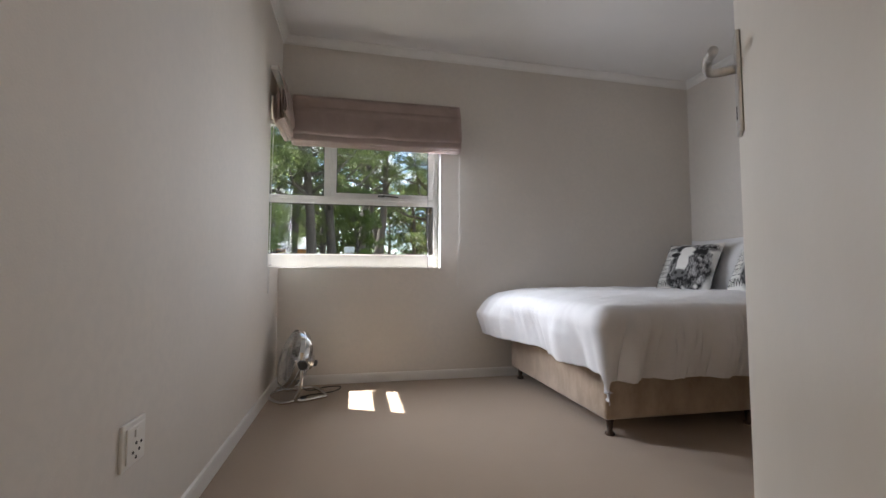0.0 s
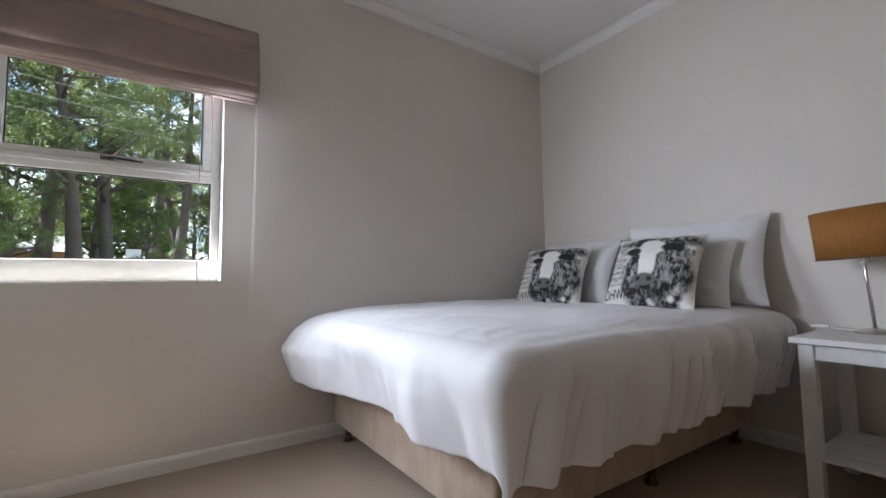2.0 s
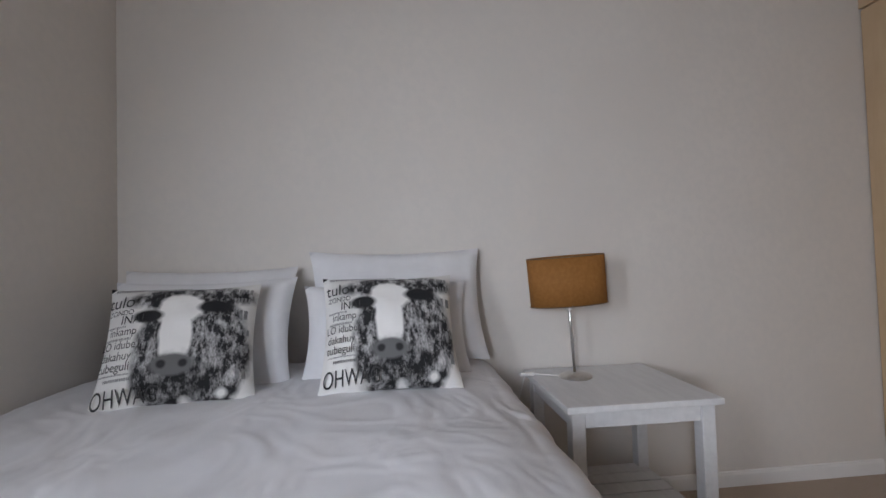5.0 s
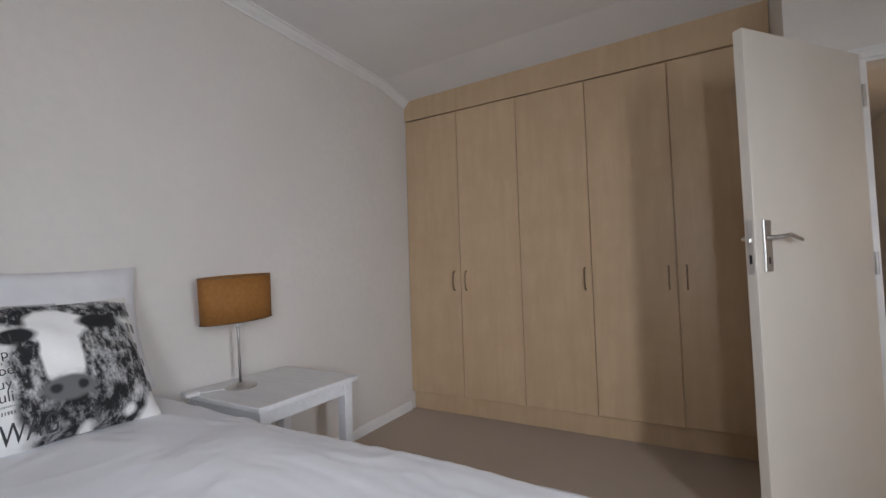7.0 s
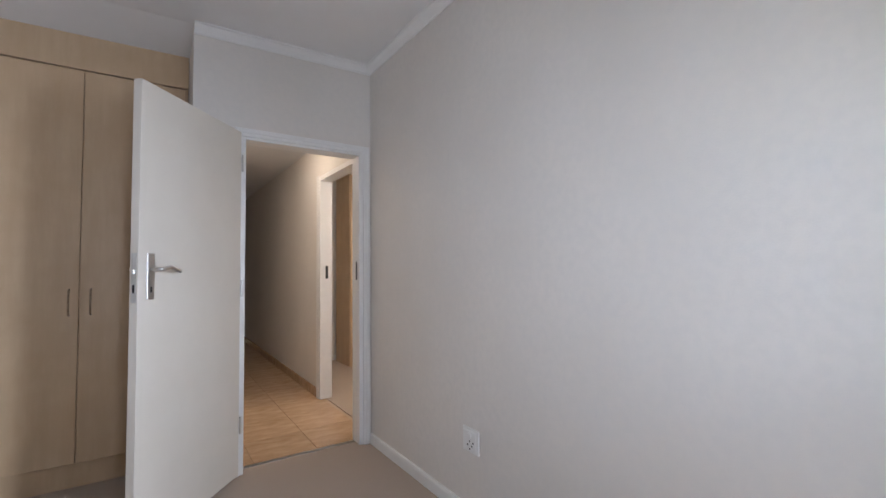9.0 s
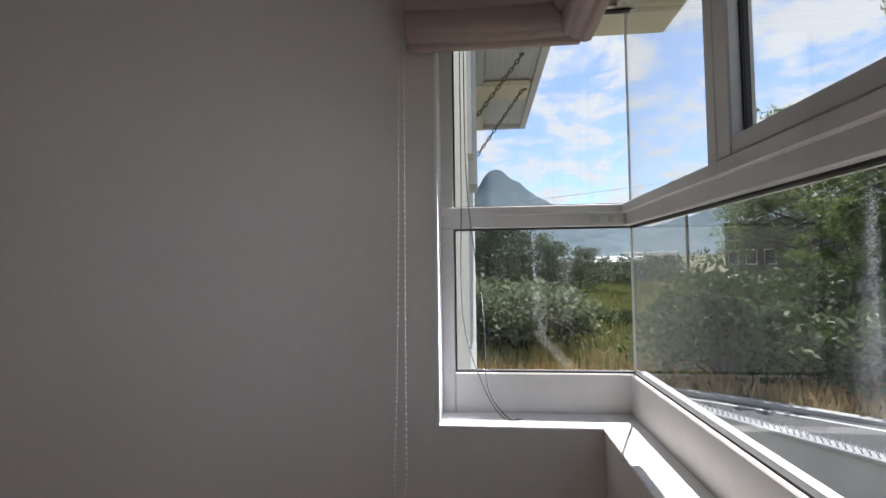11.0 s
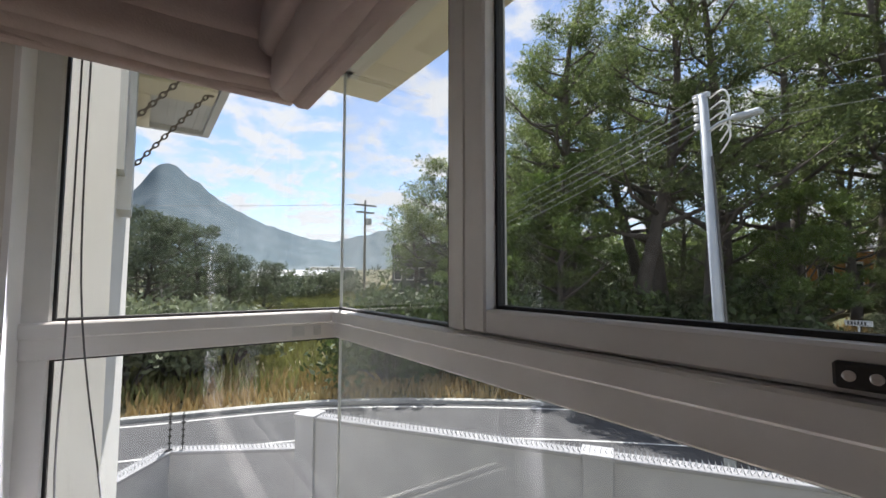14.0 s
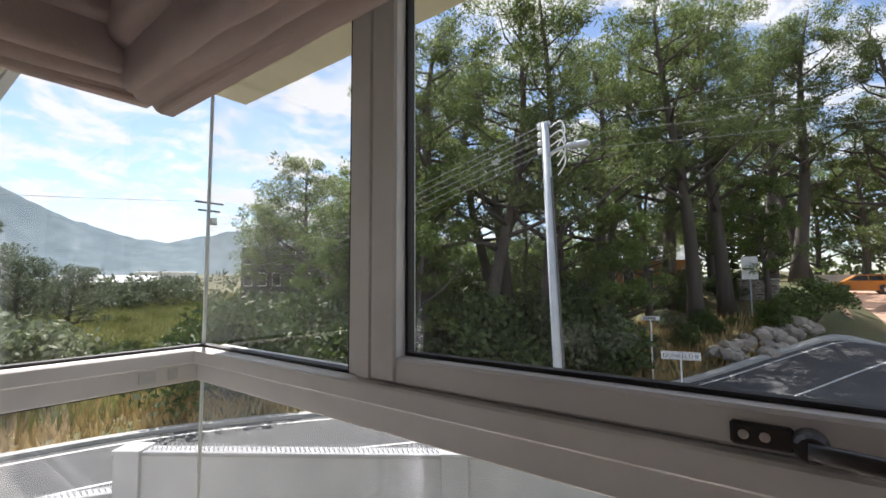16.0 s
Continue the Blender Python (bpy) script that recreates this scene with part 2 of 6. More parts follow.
M_STEEL = material("brushed_steel", (0.56, 0.55, 0.53), 0.28, 1.0, tint=(0.66, 0.65, 0.63), scale=60, bump=0.03, bump_scale=300, stretch=(1, 1, 0.1))
M_CHROME = material("chrome", (0.78, 0.78, 0.78), 0.09, 1.0, tint=(0.66, 0.66, 0.66), scale=30, bump=0.01)
M_MAPLE = material("maple_laminate", (0.555, 0.40, 0.245), 0.42, tint=(0.61, 0.455, 0.285), scale=3.0, detail=5, bump=0.02, bump_scale=40, stretch=(6, 6, 0.7), second=(7, (0.525, 0.37, 0.22), 0.45), per_object=0.03)
M_BRASS = material("satin_bronze_handle", (0.26, 0.19, 0.12), 0.35, 1.0, tint=(0.36, 0.28, 0.19), scale=60)
M_DOOR = material("cream_door_paint", (0.68, 0.63, 0.55), 0.4, tint=(0.72, 0.67, 0.59), scale=2.5, bump=0.05, bump_scale=70)
M_PLASTIC = material("white_plastic", (0.78, 0.77, 0.74), 0.3, tint=(0.81, 0.80, 0.77), scale=20)
M_HOLE = material("socket_hole", (0.02, 0.02, 0.02), 0.7)
M_TILE = material("travertine_tile", (0.42, 0.27, 0.15), 0.22, tint=(0.58, 0.41, 0.26), scale=5, detail=7, bump=0.04, bump_scale=30, stretch=(1, 3, 1), per_object=0.08)
M_GROUT = material("tile_grout", (0.38, 0.27, 0.17), 0.9, tint=(0.44, 0.32, 0.21), scale=40, bump=0.2)
M_CORD = material("grey_cord", (0.07, 0.07, 0.07), 0.6, tint=(0.11, 0.11, 0.11), scale=90)
M_CHAIN = material("clear_bead_chain", (0.74, 0.74, 0.72), 0.3, tint=(0.82, 0.82, 0.80), scale=50)
# outdoors
M_HOUSEW = material("white_render", (0.82, 0.81, 0.79), 0.85, tint=(0.86, 0.85, 0.83), scale=3, bump=0.2, bump_scale=60)
M_RUST = material("weathered_chain", (0.13, 0.115, 0.10), 0.7, 0.5, tint=(0.24, 0.20, 0.165), scale=40, bump=0.2)
# far pine foliage, its green greyed to carry the haze in the colour
M_FARPINE = material("haze_greyed_pine", (0.065, 0.088, 0.05), 0.75, tint=(0.13, 0.155, 0.095), scale=0.9, translucent=0.35, island=0.3)
M_SOFFIT = material("cream_soffit", (0.62, 0.58, 0.46), 0.8, tint=(0.68, 0.64, 0.52), scale=3, bump=0.1)
M_CANOPY = material("grey_zinc_sheet", (0.46, 0.47, 0.47), 0.5, tint=(0.56, 0.57, 0.57), scale=4, bump=0.1, bump_scale=20)
M_YARDW = material("grey_painted_render", (0.42, 0.42, 0.43), 0.85, tint=(0.48, 0.48, 0.49), scale=1.5, bump=0.25, bump_scale=50, second=(4, (0.38, 0.38, 0.39), 0.5))
M_COPING = material("pale_coping", (0.30, 0.30, 0.31), 0.85, tint=(0.36, 0.36, 0.37), scale=6, bump=0.1)
M_SPIKE = material("white_plastic_spike", (0.50, 0.51, 0.52), 0.5, tint=(0.60, 0.60, 0.60), scale=30)
M_PAVE = material("pale_paving", (0.34, 0.31, 0.28), 0.9, tint=(0.42, 0.39, 0.36), scale=2.5, bump=0.3, bump_scale=40)
M_SOIL = material("dry_soil", (0.10, 0.085, 0.04), 0.95, tint=(0.17, 0.125, 0.06), scale=1.6, detail=8, bump=0.5, bump_scale=14, second=(0.35, (0.07, 0.085, 0.03), 0.9))
M_ROAD = material("asphalt", (0.045, 0.046, 0.05), 0.85, tint=(0.075, 0.076, 0.08), scale=3, detail=8, bump=0.3, bump_scale=120, second=(0.5, (0.06, 0.06, 0.065), 0.6))
M_KERB = material("concrete_kerb", (0.30, 0.30, 0.29), 0.9, tint=(0.40, 0.40, 0.38), scale=4, bump=0.3, bump_scale=50)
M_LINE = material("white_road_paint", (0.62, 0.62, 0.60), 0.8, tint=(0.45, 0.45, 0.44), scale=20)
M_BRICKPAVE = material("brick_paving", (0.42, 0.24, 0.16), 0.9, tint=(0.52, 0.34, 0.25), scale=6, bump=0.4, bump_scale=20)
M_BARK = material("pine_bark", (0.055, 0.045, 0.038), 0.95, tint=(0.115, 0.098, 0.085), scale=7, detail=8, bump=0.8, bump_scale=16, stretch=(1, 1, 0.25))
M_DEAD = material("dead_grey_wood", (0.26, 0.245, 0.225), 0.9, tint=(0.36, 0.345, 0.32), scale=9, bump=0.4)
M_PINE = material("pine_needles", (0.080, 0.120, 0.034), 0.6, tint=(0.195, 0.24, 0.085), scale=0.9, spread=(0.36, 0.64), translucent=0.5, island=0.35)
M_LEAF = material("bright_leaves", (0.065, 0.115, 0.02), 0.6, tint=(0.15, 0.20, 0.045), scale=1.1, translucent=0.35, island=0.35)
M_SHRUB = material("dark_shrub_leaves", (0.03, 0.055, 0.015), 0.65, tint=(0.08, 0.12, 0.03), scale=1.4, translucent=0.25, island=0.4)
M_PALE = material("silver_shrub_leaves", (0.13, 0.16, 0.085), 0.7, tint=(0.24, 0.27, 0.17), scale=1.6, translucent=0.3, island=0.35)
M_GRASS = material("dry_grass_blades", (0.34, 0.23, 0.09), 0.9, tint=(0.46, 0.35, 0.17), scale=0.7, translucent=0.3, island=0.3)
M_FIELD = material("field_scrub", (0.15, 0.17, 0.05), 0.9, tint=(0.33, 0.33, 0.12), scale=0.25, detail=6, translucent=0.2, island=0.3)
M_AGAVE = material("agave_leaf", (0.10, 0.15, 0.12), 0.5, tint=(0.17, 0.22, 0.19), scale=3, bump=0.05)
M_ROCK = material("weathered_rock", (0.22, 0.19, 0.16), 0.95, tint=(0.36, 0.33, 0.29), scale=5, detail=7, bump=0.6, bump_scale=12, per_object=0.2)
M_POLE = material("painted_pole", (0.40, 0.44, 0.50), 0.6, tint=(0.47, 0.51, 0.56), scale=4, bump=0.1)
M_TIMBER = material("grey_timber_pole", (0.14, 0.12, 0.10), 0.9, tint=(0.2, 0.18, 0.15), scale=6, bump=0.3)
M_WIRE = material("overhead_wire", (0.22, 0.23, 0.24), 0.6)
M_SIGNW = material("white_sign_enamel", (0.80, 0.80, 0.79), 0.4, tint=(0.74, 0.74, 0.73), scale=8)
M_SIGNB = material("black_sign_letters", (0.02, 0.02, 0.02), 0.5)
# mountain scrub with the blue-grey of distance haze put into its colour
M_MOUNT = material("haze_tinted_mountain", (0.135, 0.175, 0.20), 1.0, tint=(0.18, 0.215, 0.235), scale=0.012, detail=8, bump=0.0, second=(0.02, (0.115, 0.15, 0.165), 0.6), spec=0.0)
M_OCHRE = material("ochre_house_wall", (0.50, 0.22, 0.07), 0.85, tint=(0.58, 0.28, 0.10), scale=2, bump=0.1)
M_ROOF = material("grey_roof_sheet", (0.30, 0.31, 0.33), 0.6, tint=(0.37, 0.38, 0.40), scale=3)
M_DARKGLASS = material("dark_window_glass", (0.02, 0.025, 0.03), 0.08, spec=0.8)
M_DARKHOUSE = material("dark_timber_house", (0.07, 0.07, 0.075), 0.8, tint=(0.11, 0.11, 0.115), scale=3)
M_CAR = material("orange_car_paint", (0.55, 0.20, 0.015), 0.25, tint=(0.58, 0.22, 0.02), scale=3)
M_TYRE = material("tyre_rubber", (0.02, 0.02, 0.02), 0.8)
M_TAIL = material("red_lamp_lens", (0.35, 0.01, 0.01), 0.2)

# ---------------------------------------------------------------- mesh helpers


def mesh_of(name, bm, mat, smooth=False):
    me = bpy.data.meshes.new(name)
    bmesh.ops.recalc_face_normals(bm, faces=bm.faces)
    bm.to_mesh(me)
    bm.free()
    if smooth:
        me.shade_smooth()
    for m in mat if isinstance(mat, (list, tuple)) else [mat]:
        me.materials.append(m)
    return me


def part(name, bm, mat, parent=None, label="", smooth=False):
    ob = new(name, mesh_of(name, bm, mat, smooth))
    if parent:
        ob.parent = parent
    return tagged(ob, label)


def raw(name, verts, faces, mat, parent=None, smooth=False):
    me = bpy.data.meshes.new(name)
    me.from_pydata(verts, [], faces)
    me.update()
    if smooth:
        me.shade_smooth()
    me.materials.append(mat)
    ob = new(name, me)
    if parent:
        ob.parent = parent
    return ob


def thing(name, label, category, group="", kind="", at=None):
    ob = new(name)
    ob.empty_display_size = 0.1
    if at is not None:
        ob.matrix_world = at
    return tagged(ob, label, category, group, kind)


def boxes(*specs, bevel=0.0, seg=1):
    """One bmesh of boxes given by (x0, x1, y0, y1, z0, z1)."""
    bm = bmesh.new()
    for x0, x1, y0, y1, z0, z1 in specs:
        r = bmesh.ops.create_cube(bm, size=1.0, matrix=Matrix.Translation(((x0 + x1) / 2, (y0 + y1) / 2, (z0 + z1) / 2)) @ Matrix.Diagonal((x1 - x0, y1 - y0, z1 - z0, 1)))
    if bevel:
        bmesh.ops.bevel(bm, geom=list(bm.edges), offset=bevel, segments=seg, affect="EDGES", profile=0.5)
    return bm


def tube(bm, pts, radius, sides=8, cap=True):
    """A tube through pts; radius a number or one for each point."""
    pts = [Vector(p) for p in pts]
    rs = radius if isinstance(radius, (list, tuple)) else [radius] * len(pts)
    rings, up = [], Vector((0.31, 0.17, 0.93)).normalized()
    for i, p in enumerate(pts):
        d = (pts[min(i + 1, len(pts) - 1)] - pts[max(i - 1, 0)]).normalized()
        side = d.cross(up)
        if side.length < 0.05:
            side = d.cross(Vector((1, 0, 0)))
        side.normalize()
        nrm = side.cross(d)
        rings.append([bm.verts.new(p + rs[i] * (math.cos(a) * side + math.sin(a) * nrm)) for a in (2 * math.pi * k / sides for k in range(sides))])
    for a, b in zip(rings, rings[1:]):
        for k in range(sides):
            bm.faces.new((a[k], a[(k + 1) % sides], b[(k + 1) % sides], b[k]))
    if cap:
        bm.faces.new(rings[0][::-1])
        bm.faces.new(rings[-1])
    return bm


def lathe(bm, profile, centre=(0, 0, 0), sides=24, sx=1.0, sy=1.0, closed=True):
    """A solid turned about z from (radius, height) pairs."""
    c = Vector(centre)
    rings = [[bm.verts.new(c + Vector((r * sx * math.cos(2 * math.pi * k / sides), r * sy * math.sin(2 * math.pi * k / sides), z))) for k in range(sides)] for r, z in profile]
    for a, b in zip(rings, rings[1:]):
        for k in range(sides):
            bm.faces.new((a[k], a[(k + 1) % sides], b[(k + 1) % sides], b[k]))
    if closed:
        bm.faces.new(rings[0][::-1])
        bm.faces.new(rings[-1])
    return bm


def smooth_line(pts, n=6):
    """Catmull-Rom points through pts."""
    p = [Vector(q) for q in pts]
    out = []
    for i in range(len(p) - 1):
        a, b, c, d = p[max(i - 1, 0)], p[i], p[i + 1], p[min(i + 2, len(p) - 1)]
        for k in range(n):
            t = k / n
            out.append(0.5 * (2 * b + (c - a) * t + (2 * a - 5 * b + 4 * c - d) * t * t + (3 * b - a - 3 * c + d) * t ** 3))
    return out + [p[-1]]


def text_mesh(body, size):
    """Flat letters as a mesh in the xy plane, and their width."""
    cu = bpy.data.curves.new("letters", "FONT")
    cu.body, cu.size, cu.extrude = body, size, 0.0
    ob = bpy.data.objects.new("letters", cu)
    me = bpy.data.meshes.new_from_object(ob)
    bpy.data.objects.remove(ob)
    return me


# ---------------------------------------------------------------- the bedroom shell
XE, YN, HEAD, SILL = 3.578, 3.27, 2.03, 0.87
WX, WY = -0.18, 3.45        # outer faces
OPX, OPY = 1.237, 2.862     # window opening ends
YW = -0.345                 # wardrobe front


def ceil_z(x, y):
    z = 2.655 - 0.016 * x
    return z - 0.06 * min(1.0, max(0.0, -y / 0.345))


def setting(name, bm, mat, label, smooth=False):
    return tagged(part(name, bm, mat, smooth=smooth), label, name.split("_")[0], kind="structure")


TOPZ = 2.80
setting("wall_west", boxes((WX, 0, -0.12, OPY, 0, TOPZ), (WX, 0, OPY, WY, 0, SILL), (WX, 0, OPY, WY, HEAD, TOPZ)), M_WALL, "warm greige painted plaster wall with corner window")
setting("wall_north", boxes((OPX, XE + 0.2, YN, WY, 0, TOPZ), (0, OPX, YN, WY, 0, SILL), (0, OPX, YN, WY, HEAD, TOPZ)), M_WALL, "warm greige painted plaster wall with window")
setting("wall_east", boxes((XE, XE + 0.2, -1.0, YN, 0, TOPZ)), M_WALL, "warm greige painted plaster wall behind bed")
setting("wall_south", boxes((0, 0.045, -0.12, 0, 0, TOPZ), (0.862, 1.105, -0.12, 0, 0, TOPZ), (0.045, 0.862, -0.12, 0, 2.045, TOPZ)), M_WALL, "greige painted plaster wall with a doorway")
setting("wall_wardrobe_back", boxes((1.0, XE, -1.05, -0.97, 0, TOPZ), (1.045, 1.105, -0.97, -0.12, 0, TOPZ)), M_WALL, "greige plaster walls round the wardrobe recess")
setting("floor", boxes((-0.02, XE + 0.1, -0.085, YN + 0.05, -0.12, 0.0), (1.1, XE + 0.1, -1.0, -0.085, -0.12, 0.0)), M_CARPET, "beige wall-to-wall cut pile carpet")


def build_ceiling():
    bm = bmesh.new()
    ys = [YN + 0.05, 0.0, YW, -1.0]
    xs = [-0.05, XE + 0.05]
    low = [[bm.verts.new((x, y, ceil_z(x, y))) for x in xs] for y in ys]
    top = [[bm.verts.new((x, y, 2.9)) for x in xs] for y in ys]
    for k in range(3):
        bm.faces.new((low[k][0], low[k][1], low[k + 1][1], low[k + 1][0]))
        bm.faces.new((top[k][0], top[k + 1][0], top[k + 1][1], top[k][1]))
        for s in (0, 1):
            bm.faces.new((low[k][s], top[k][s], top[k + 1][s], low[k + 1][s]))
    bm.faces.new((low[0][0], top[0][0], top[0][1], low[0][1]))
    bm.faces.new((low[3][0], low[3][1], top[3][1], top[3][0]))
    setting("ceiling", bm, M_CEIL, "flat white painted plasterboard ceiling")


build_ceiling()


def strip(name, a, b, inward, profile, mat, label):
    """A moulding from a to b along a wall: profile of (out from wall, height); heights follow the ceiling when a z is given."""
    bm = bmesh.new()
    rings = []
    for p in (a, b):
        rings.append([bm.verts.new((p[0] + inward[0] * o, p[1] + inward[1] * o, p[2] + h)) for o, h in profile])
    n = len(profile)
    for k in range(n):
        bm.faces.new((rings[0][k], rings[0][(k + 1) % n], rings[1][(k + 1) % n], rings[1][k]))
    bm.faces.new(rings[0])
    bm.faces.new(rings[1][::-1])
    return setting(name, bm, mat, label)


CORN = [(0.0, -0.055), (0.008, -0.055), (0.012, -0.045), (0.030, -0.028), (0.042, -0.010), (0.052, -0.008), (0.052, 0.004), (0.0, 0.004)]
BASE = [(0.0, 0.0), (0.014, 0.0), (0.014, 0.055), (0.010, 0.068), (0.0, 0.070)]
for nm, a, b, inw in (("west", (0, 0), (0, YN), (1, 0)), ("north", (0, YN), (XE, YN), (0, -1)), ("east", (XE, YN), (XE, 0.0), (-1, 0)), ("east_end", (XE, 0.0), (XE, YW), (-1, 0)), ("south", (1.105, 0), (0, 0), (0, 1))):
    strip("cornice_" + nm, (*a, ceil_z(*a)), (*b, ceil_z(*b)), inw, CORN, M_TRIM, "white moulded cornice under the ceiling")
for nm, a, b, inw in (("west", (0, 0.01), (0, YN), (1, 0)), ("north", (0.014, YN), (XE, YN), (0, -1)), ("east", (XE, YN - 0.014), (XE, YW + 0.02), (-1, 0)), ("south", (0.90, 0), (1.105, 0), (0, 1))):
    strip("baseboard_" + nm, (*a, 0), (*b, 0), inw, BASE, M_TRIM, "low white painted skirting board")

# ---------------------------------------------------------------- corner window
GX, GY = -0.118, 3.388


def window_west():
    w = thing("window_1", "grey aluminium corner window with frameless glass joint", "window", kind="structure")
    y0, y1 = OPY, GY
    part("window_frame", boxes((-0.150, -0.100, y0, y0 + 0.038, SILL, HEAD), (-0.150, -0.100, y0 + 0.038, y1 + 0.02, SILL, 0.982), (-0.150, -0.100, y0 + 0.038, y1 + 0.02, 1.99, HEAD), bevel=0.003), M_ALU, w)
    part("transom", boxes((-0.150, -0.094, y0 + 0.0, y1 - 0.012, 1.381, 1.44), (-0.096, -0.084, y0 + 0.0, y1 - 0.018, 1.415, 1.4395), bevel=0.0025), M_ALU, w)
    bm = bmesh.new()
    for z0, z1 in ((0.982, 1.381), (1.44, 1.99)):
        for s in ((-0.126, -0.110, y0 + 0.038, y0 + 0.0425, z0, z1), (-0.126, -0.110, y0 + 0.0425, y1, z0, z0 + 0.0045), (-0.126, -0.110, y0 + 0.0425, y1, z1 - 0.0045, z1)):
            bmesh.ops.create_cube(bm, size=1, matrix=Matrix.Translation(((s[0] + s[1]) / 2, (s[2] + s[3]) / 2, (s[4] + s[5]) / 2)) @ Matrix.Diagonal((s[1] - s[0], s[3] - s[2], s[5] - s[4], 1)))
    part("gasket", bm, M_RUBBER, w)
    for z0, z1 in ((0.986, 1.377), (1.444, 1.986)):
        g = part("pane", boxes((GX - 0.003, GX + 0.003, y0 + 0.042, y1 - 0.004, z0, z1)), M_GLASS, w)
        g.visible_shadow = False
    part("sill", boxes((-0.100, 0.004, OPY, YN + 0.1, SILL, SILL + 0.006), bevel=0.002), M_REVEAL, w, "white plastered inner sill")
    part("reveal", boxes((-0.100, 0.001, OPY - 0.004, OPY + 0.003, SILL, HEAD)), M_REVEAL, w, "white plastered reveal")
    bm = boxes((-0.0945, -0.0905, y1 - 0.115, y1 - 0.090, 1.390, 1.410), (-0.0945, -0.0905, y1 - 0.070, y1 - 0.055, 1.390, 1.410))
    part("screw_cover", bm, M_SEAL, w)
    return w


def window_north():
    w = thing("window_2", "grey aluminium window with top sash and fixed panes", "window", kind="structure")
    x0, x1 = GX, OPX
    part("window_frame", boxes((x1 - 0.045, x1, 3.370, 3.425, SILL, HEAD), (x0 - 0.02, x1 - 0.045, 3.370, 3.425, SILL, 0.982), (x0 - 0.02, x1 - 0.045, 3.36, 3.425, 1.99, HEAD), bevel=0.003), M_ALU, w)
    part("transom", boxes((x0 + 0.012, x1 - 0.045, 3.366, 3.425, 1.381, 1.44), (x0 + 0.024, x1 - 0.045, 3.355, 3.368, 1.415, 1.4395), bevel=0.0025), M_ALU, w)
    part("mullion", boxes((0.313, 0.336, 3.376, 3.425, 1.44, 1.99), (0.336, 0.364, 3.366, 3.425, 1.44, 1.99), bevel=0.0025), M_ALU, w)
    s = part("sash_frame", boxes((0.366, 0.408, 3.364, 3.405, 1.442, 1.988), (1.150, 1.191, 3.364, 3.405, 1.442, 1.988), (0.408, 1.150, 3.364, 3.405, 1.442, 1.472), (0.408, 1.150, 3.364, 3.405, 1.948, 1.988), bevel=0.003), M_ALU, w, "opening sash frame")
    part("sash_gasket", boxes((0.408, 0.4125, 3.383, 3.395, 1.472, 1.948), (1.1455, 1.150, 3.383, 3.395, 1.472, 1.948), (0.4125, 1.1455, 3.383, 3.395, 1.472, 1.4765), (0.4125, 1.1455, 3.383, 3.395, 1.9435, 1.948)), M_RUBBER, s)
    for a, b, c, d in ((x0 + 0.004, x1 - 0.049, 0.986, 1.377), (x0 + 0.004, 0.311, 1.444, 1.986)):
        g = part("pane", boxes((a, b, GY - 0.003, GY + 0.003, c, d)), M_GLASS, w)
        g.visible_shadow = False
    g = part("sash_pane", boxes((0.412, 1.146, GY - 0.003, GY + 0.003, 1.476, 1.944)), M_GLASS, s)
    g.visible_shadow = False
    part("gasket", boxes((x0, x1 - 0.045, 3.380, 3.396, 0.982, 0.9865), (x0, x1 - 0.045, 3.380, 3.396, 1.3765, 1.381), (x1 - 0.0495, x1 - 0.045, 3.380, 3.396, 0.9865, 1.3765), (x0, 0.313, 3.380, 3.396, 1.44, 1.4445), (0.3085, 0.313, 3.380, 3.396, 1.4445, 1.99)), M_RUBBER, w)
    part("glass_joint", boxes((GX - 0.0025, GX + 0.0025, GY - 0.0025, GY + 0.0025, 0.982, 1.381), (GX - 0.0025, GX + 0.0025, GY - 0.0025, GY + 0.0025, 1.44, 1.99)), M_SEAL, w, "pale silicone corner joint")
    part("sill", boxes((0.004, OPX, YN - 0.003, 3.37, SILL, SILL + 0.006), bevel=0.002), M_REVEAL, w, "white plastered inner sill")
    part("reveal", boxes((OPX - 0.003, OPX + 0.004, YN - 0.001, 3.37, SILL, HEAD)), M_REVEAL, w, "white plastered reveal")
    # black lever latch on the sash
    h = part("latch_plate", boxes((0.736, 0.772, 3.358, 3.365, 1.446, 1.462), bevel=0.002), M_BLACK, w, "black lever latch")
    bm = bmesh.new()
    lathe(bm, [(0.010, 0.0), (0.010, 0.014), (0.008, 0.018), (0.003, 0.019)], sides=16)
    bmesh.ops.transform(bm, verts=bm.verts, matrix=pose(0.780, 3.362, 1.454, 90, 0, 0))
    part("latch_pivot", bm, M_BLACK, h)
    bm = tube(bmesh.new(), [(0.778, 3.344, 1.454), (0.800, 3.341, 1.453), (0.845, 3.340, 1.450), (0.900, 3.340, 1.446)], [0.006, 0.006, 0.0068, 0.005], 8)
    part("latch_lever", bm, M_BLACK, h, smooth=True)
    for x in (0.744, 0.756):
        bm = bmesh.new()
        lathe(bm, [(0.0032, 0.0), (0.0032, 0.0015), (0.002, 0.002)], sides=12)
        bmesh.ops.transform(bm, verts=bm.verts, matrix=pose(x, 3.358, 1.454, 90, 0, 0))
        part("screw", bm, M_STEEL, h)
    return w


window_west()
window_north()

# ---------------------------------------------------------------- roman blinds


